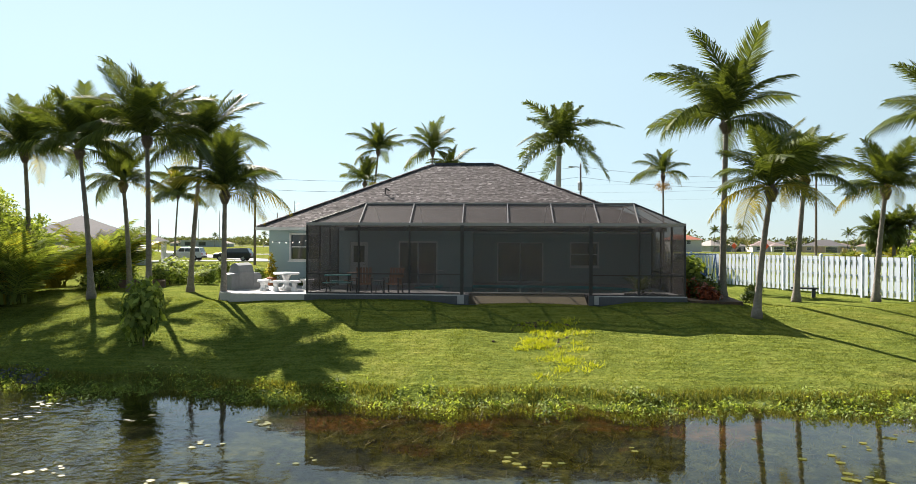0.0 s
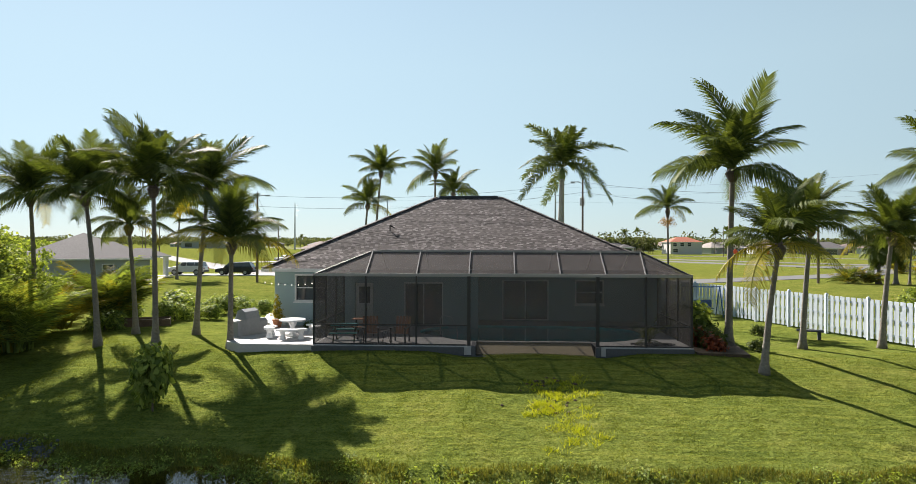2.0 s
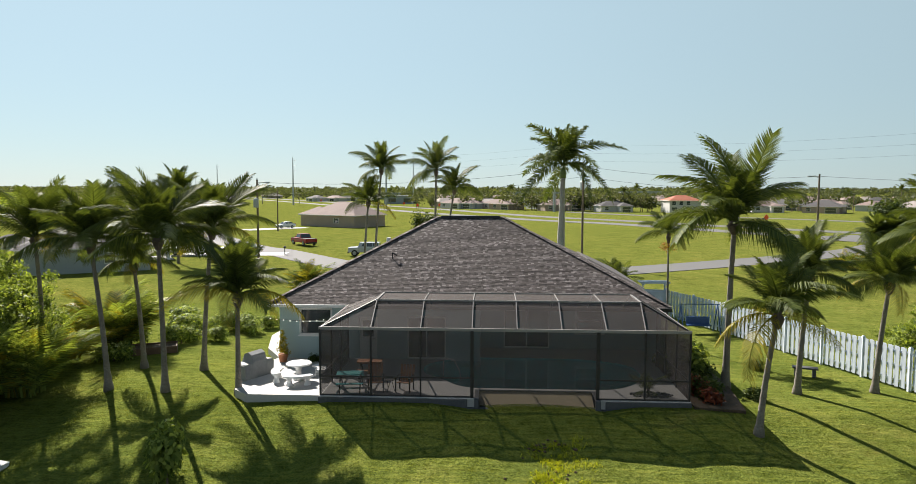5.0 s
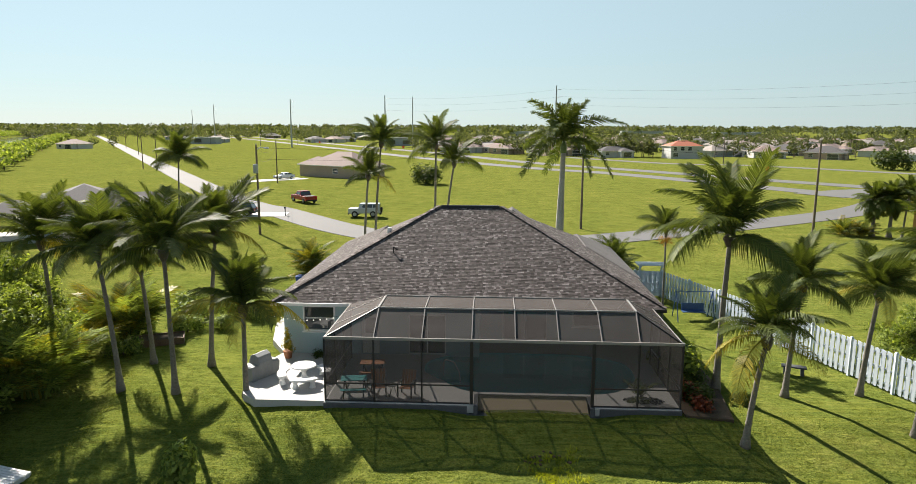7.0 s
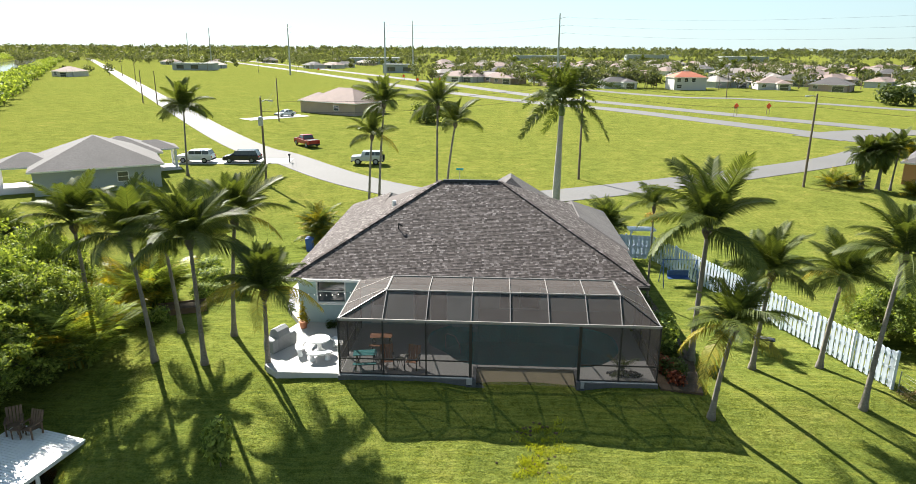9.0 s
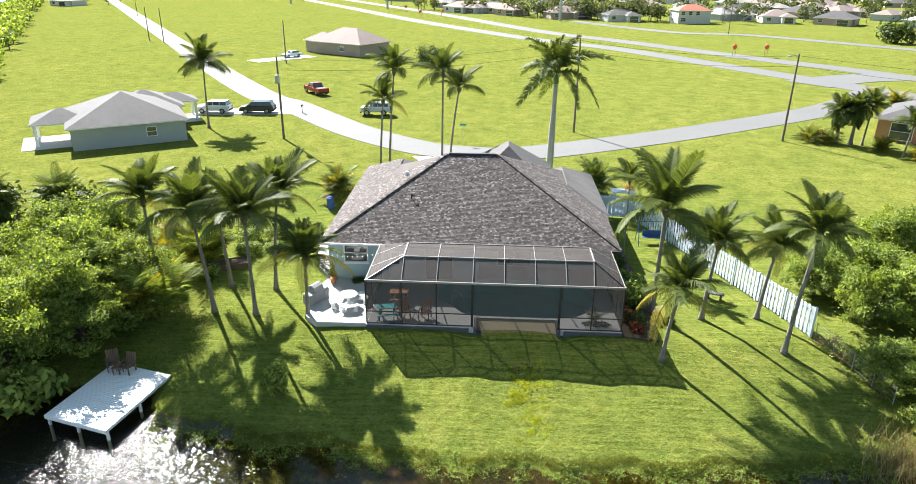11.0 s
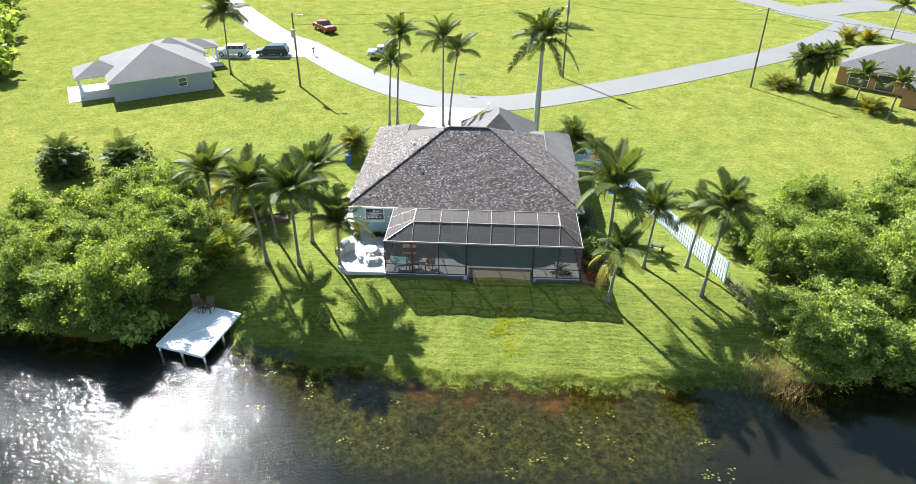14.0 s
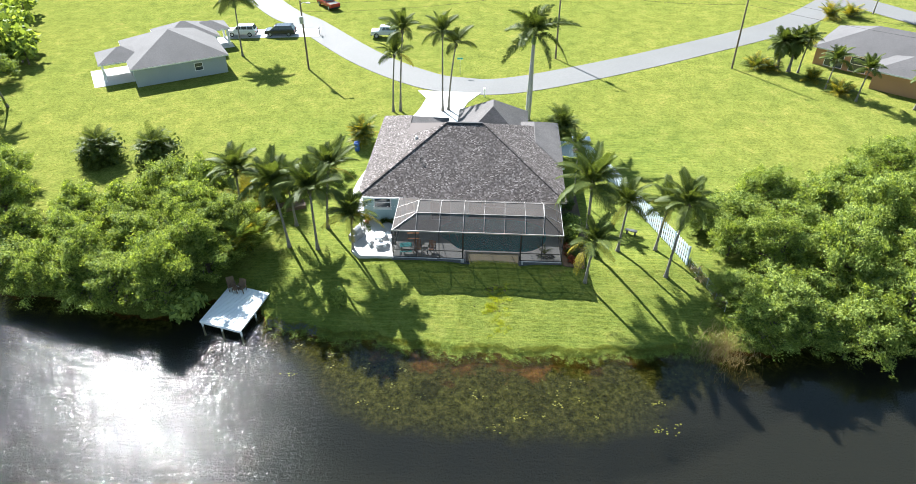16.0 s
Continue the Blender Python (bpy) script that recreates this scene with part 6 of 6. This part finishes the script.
def wood(name, spots, label, mat, leaves=90, size=0.9):
    """Far trees as one object: a stem and a ragged crown of leaf clumps each."""
    g = Geo()
    for x, y, h, r in spots:
        g.tube([(x, y, -0.4), (x, y, h * 0.6)], [0.18, 0.1], 4, False, 1)
        for _ in range(leaves):
            d = Vector((r5.gauss(0, 1), r5.gauss(0, 1), r5.gauss(0, 1))).normalized() * r5.uniform(0.45, 1.05)
            p = Vector((x + d.x * r, y + d.y * r, h * 0.58 + d.z * h * 0.42))
            a = Vector((r5.gauss(0, 1), r5.gauss(0, 1), r5.gauss(0, 1))).normalized() * size * r5.uniform(0.5, 1.1)
            b = a.cross(Vector((r5.gauss(0, 1), r5.gauss(0, 1), r5.gauss(0, 1)))).normalized() * a.length * 0.7
            g.add([p - a, p - b, p + a, p + b], [(0, 1, 2, 3)])
    tagged(part(name, g, [mat, BARK]), label, "trees", kind="stuff")


spots = []
for x, y in houses:
    for _ in range(3):
        h = r5.uniform(4, 8)
        spots.append((x + r5.uniform(-16, 26), y + r5.uniform(9, 22), h, h * r5.uniform(0.4, 0.6)))
for _ in range(34):
    q = r5.random()
    h = r5.uniform(5, 10)
    spots.append((12 + 60 * q + r5.gauss(0, 6), 272 - 22 * q + abs(r5.gauss(0, 8)), h, h * 0.6))
wood("estate_trees", spots, "green trees among the far houses", LEAF_HAZED, 110, 0.7)
spots = []
while len(spots) < 300:
    y = math.sqrt(r5.uniform(290 ** 2, 1000 ** 2))
    x = r5.uniform(-0.16, 0.9) * y
    h = r5.uniform(3.5, 7.5)
    if noise.noise((x * 0.012, y * 0.012, 3.0)) > 0.0:
        spots.append((x, y, h, h * r5.uniform(0.45, 0.75)))
for _ in range(420):
    y = math.sqrt(r5.uniform(560 ** 2, 1000 ** 2))
    h = r5.uniform(5, 9)
    spots.append((r5.uniform(-0.75, -0.1) * y, y, h, h * r5.uniform(0.5, 0.8)))
wood("estate_woods", spots, "mixed green trees filling the far estate", LEAF_HAZED, 60, 1.0)
spots = []
for _ in range(750):
    y = math.sqrt(r5.uniform(1000 ** 2, 2500 ** 2))
    h = r5.uniform(9, 17)
    spots.append((r5.uniform(-0.85, 0.95) * y, y, h, h * r5.uniform(1.0, 2.2)))
wood("far_woods", spots, "distant dark tree line along the horizon", LEAF_HAZED, 60, 3.0)
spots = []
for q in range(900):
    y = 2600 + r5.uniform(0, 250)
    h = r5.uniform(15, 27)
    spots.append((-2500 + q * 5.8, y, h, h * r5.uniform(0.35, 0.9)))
wood("horizon_woods", spots, "tall ragged pines along the horizon", LEAF_HAZED, 36, 5.0)
BANK = [(-62, 40), (-108, 112), (-155, 189), (-249, 342), (-502, 755), (-720, 1110)]


def bank(y):
    return float(np.interp(y, [p[1] for p in BANK], [p[0] for p in BANK]))


spots = []
for _ in range(620):
    y = 45 + 900 * r5.random() ** 1.7
    h = r5.uniform(2.5, 5.5) * (0.8 if y > 300 else 1.0)
    spots.append((bank(y) - r5.uniform(2, 17), y, h, h * 0.62))
for _ in range(420):
    y = 60 + 900 * r5.random() ** 1.4
    h = r5.uniform(3, 6)
    spots.append((bank(y) - r5.uniform(62, 110), y, h, h * 0.7))
wood("canal_scrub", spots, "green scrub along the canal banks", LEAF, 110, 0.6)
canal = Geo()
edge = [(bank(y), y) for y in (45, 112, 189, 342, 755, 1110)]
canal.add([(x - 20, y, -0.28) for x, y in edge] + [(x - 60, y, -0.28) for x, y in edge], [(i, i + 1, i + 7, i + 6) for i in range(5)])
tagged(part("canal", canal, WATER), "far canal reflecting the bright sky", "water", kind="structure")
for i, (x, y, h) in enumerate(((90, 252, 8), (98, 262, 9), (140, 246, 7), (55, 262, 8), (112, 285, 10), (30, 270, 7), (170, 262, 9), (205, 240, 8), (8, 300, 9), (-40, 330, 8), (-60, 360, 8), (-150, 400, 8), (-130, 415, 7), (-185, 405, 7), (240, 300, 10), (75, 330, 10))):
    palm((x, y), (x + 0.5, y, h), "tall palm among the far houses", 1.1, 16, 0, 0.16, "far palms", seed=80 + i)


# ---- roof shingles ----
def shingle_slope(corner, along, up, length, rise_len, inset0, inset1, first, mat_single=True):
    """Rows of shingle tabs on a sloping plane whose ends run in by inset per metre of slope."""
    along, up = Vector(along).normalized(), Vector(up).normalized()
    nrm = along.cross(up).normalized()
    c = Vector(corner)
    g, rr, singles = Geo(), random.Random(int(first * 10)), []
    row, course, tab = 0, 0.118, 0.155
    while row * course < rise_len - 0.05:
        s = row * course
        a, b = inset0 * s, length - inset1 * s
        x = a - rr.random() * tab
        while x < b:
            w = tab * rr.uniform(0.75, 1.25)
            x0, x1 = max(a, x + 0.004), min(b, x + w - 0.004)
            if x1 - x0 > 0.03:
                t = rr.uniform(0.008, 0.019)
                lo, hi = c + up * (s - 0.012) + nrm * t, c + up * (s + course + 0.02) + nrm * 0.006
                p = [lo + along * x0, lo + along * x1, hi + along * x1, hi + along * x0, lo + along * x0 - nrm * (t + 0.004), lo + along * x1 - nrm * (t + 0.004)]
                f = [(0, 1, 2, 3), (4, 5, 1, 0)]
                if row < 5 and first and len(singles) < 300:
                    singles.append((p, f))
                else:
                    g.add(p, f)
            x += w
        row += 1
    return g, singles


K = (RIDGE_Z - EZ) / (RIDGE_Y - EY0)
SL = math.hypot(RIDGE_Y - EY0, RIDGE_Z - EZ)
IN = (RX0 - EX0) / SL
rest, near = shingle_slope((EX0, EY0, EZ), (1, 0, 0), (0, 1, K), EX1 - EX0, SL, IN, (EX1 - RX1) / SL, 1)
g2, _ = shingle_slope((EX0, 16.2, EZ + 0.02), (0, -1, 0), (1, 0, K), 16.2 - EY0, math.hypot(7.78, 3.97), 0.35, 0.9, 0)
g3, _ = shingle_slope((EX1, EY0, EZ), (0, 1, 0), (-1, 0, K), EY1 - EY0, math.hypot(7.9, 3.97), 0.9, 0.9, 0)
for gg in (g2, g3):
    rest.add(gg.v, gg.f)
for gg in ((-11.43, 23.2, 9.2), ):
    g4, _ = shingle_slope((gg[0], gg[1], EZ + 0.02), (0, -1, 0), (1, 0, 0.5), 9.0, 4.1, 0.9, 0.0, 0)
    rest.add(g4.v, g4.f)
tagged(part("shingles", rest, SHINGLE, roof), kind="stuff")
for p, f in near:
    part("shingle", Geo().add(p, f), SHINGLE_PIECE, roof)
caps = Geo()
for a, b in (((EX0, EY0, EZ), (RX0, RIDGE_Y, RIDGE_Z)), ((EX1, EY0, EZ), (RX1, RIDGE_Y, RIDGE_Z))):
    a, b = Vector(a), Vector(b)
    n = int((b - a).length / 0.22)
    for i in range(n):
        caps.beam(a.lerp(b, i / n) + Vector((0, 0, 0.035)), a.lerp(b, (i + 1.15) / n) + Vector((0, 0, 0.02)), 0.24, 0.03)
tagged(part("hip_capping", caps, SHINGLE, roof), kind="stuff")
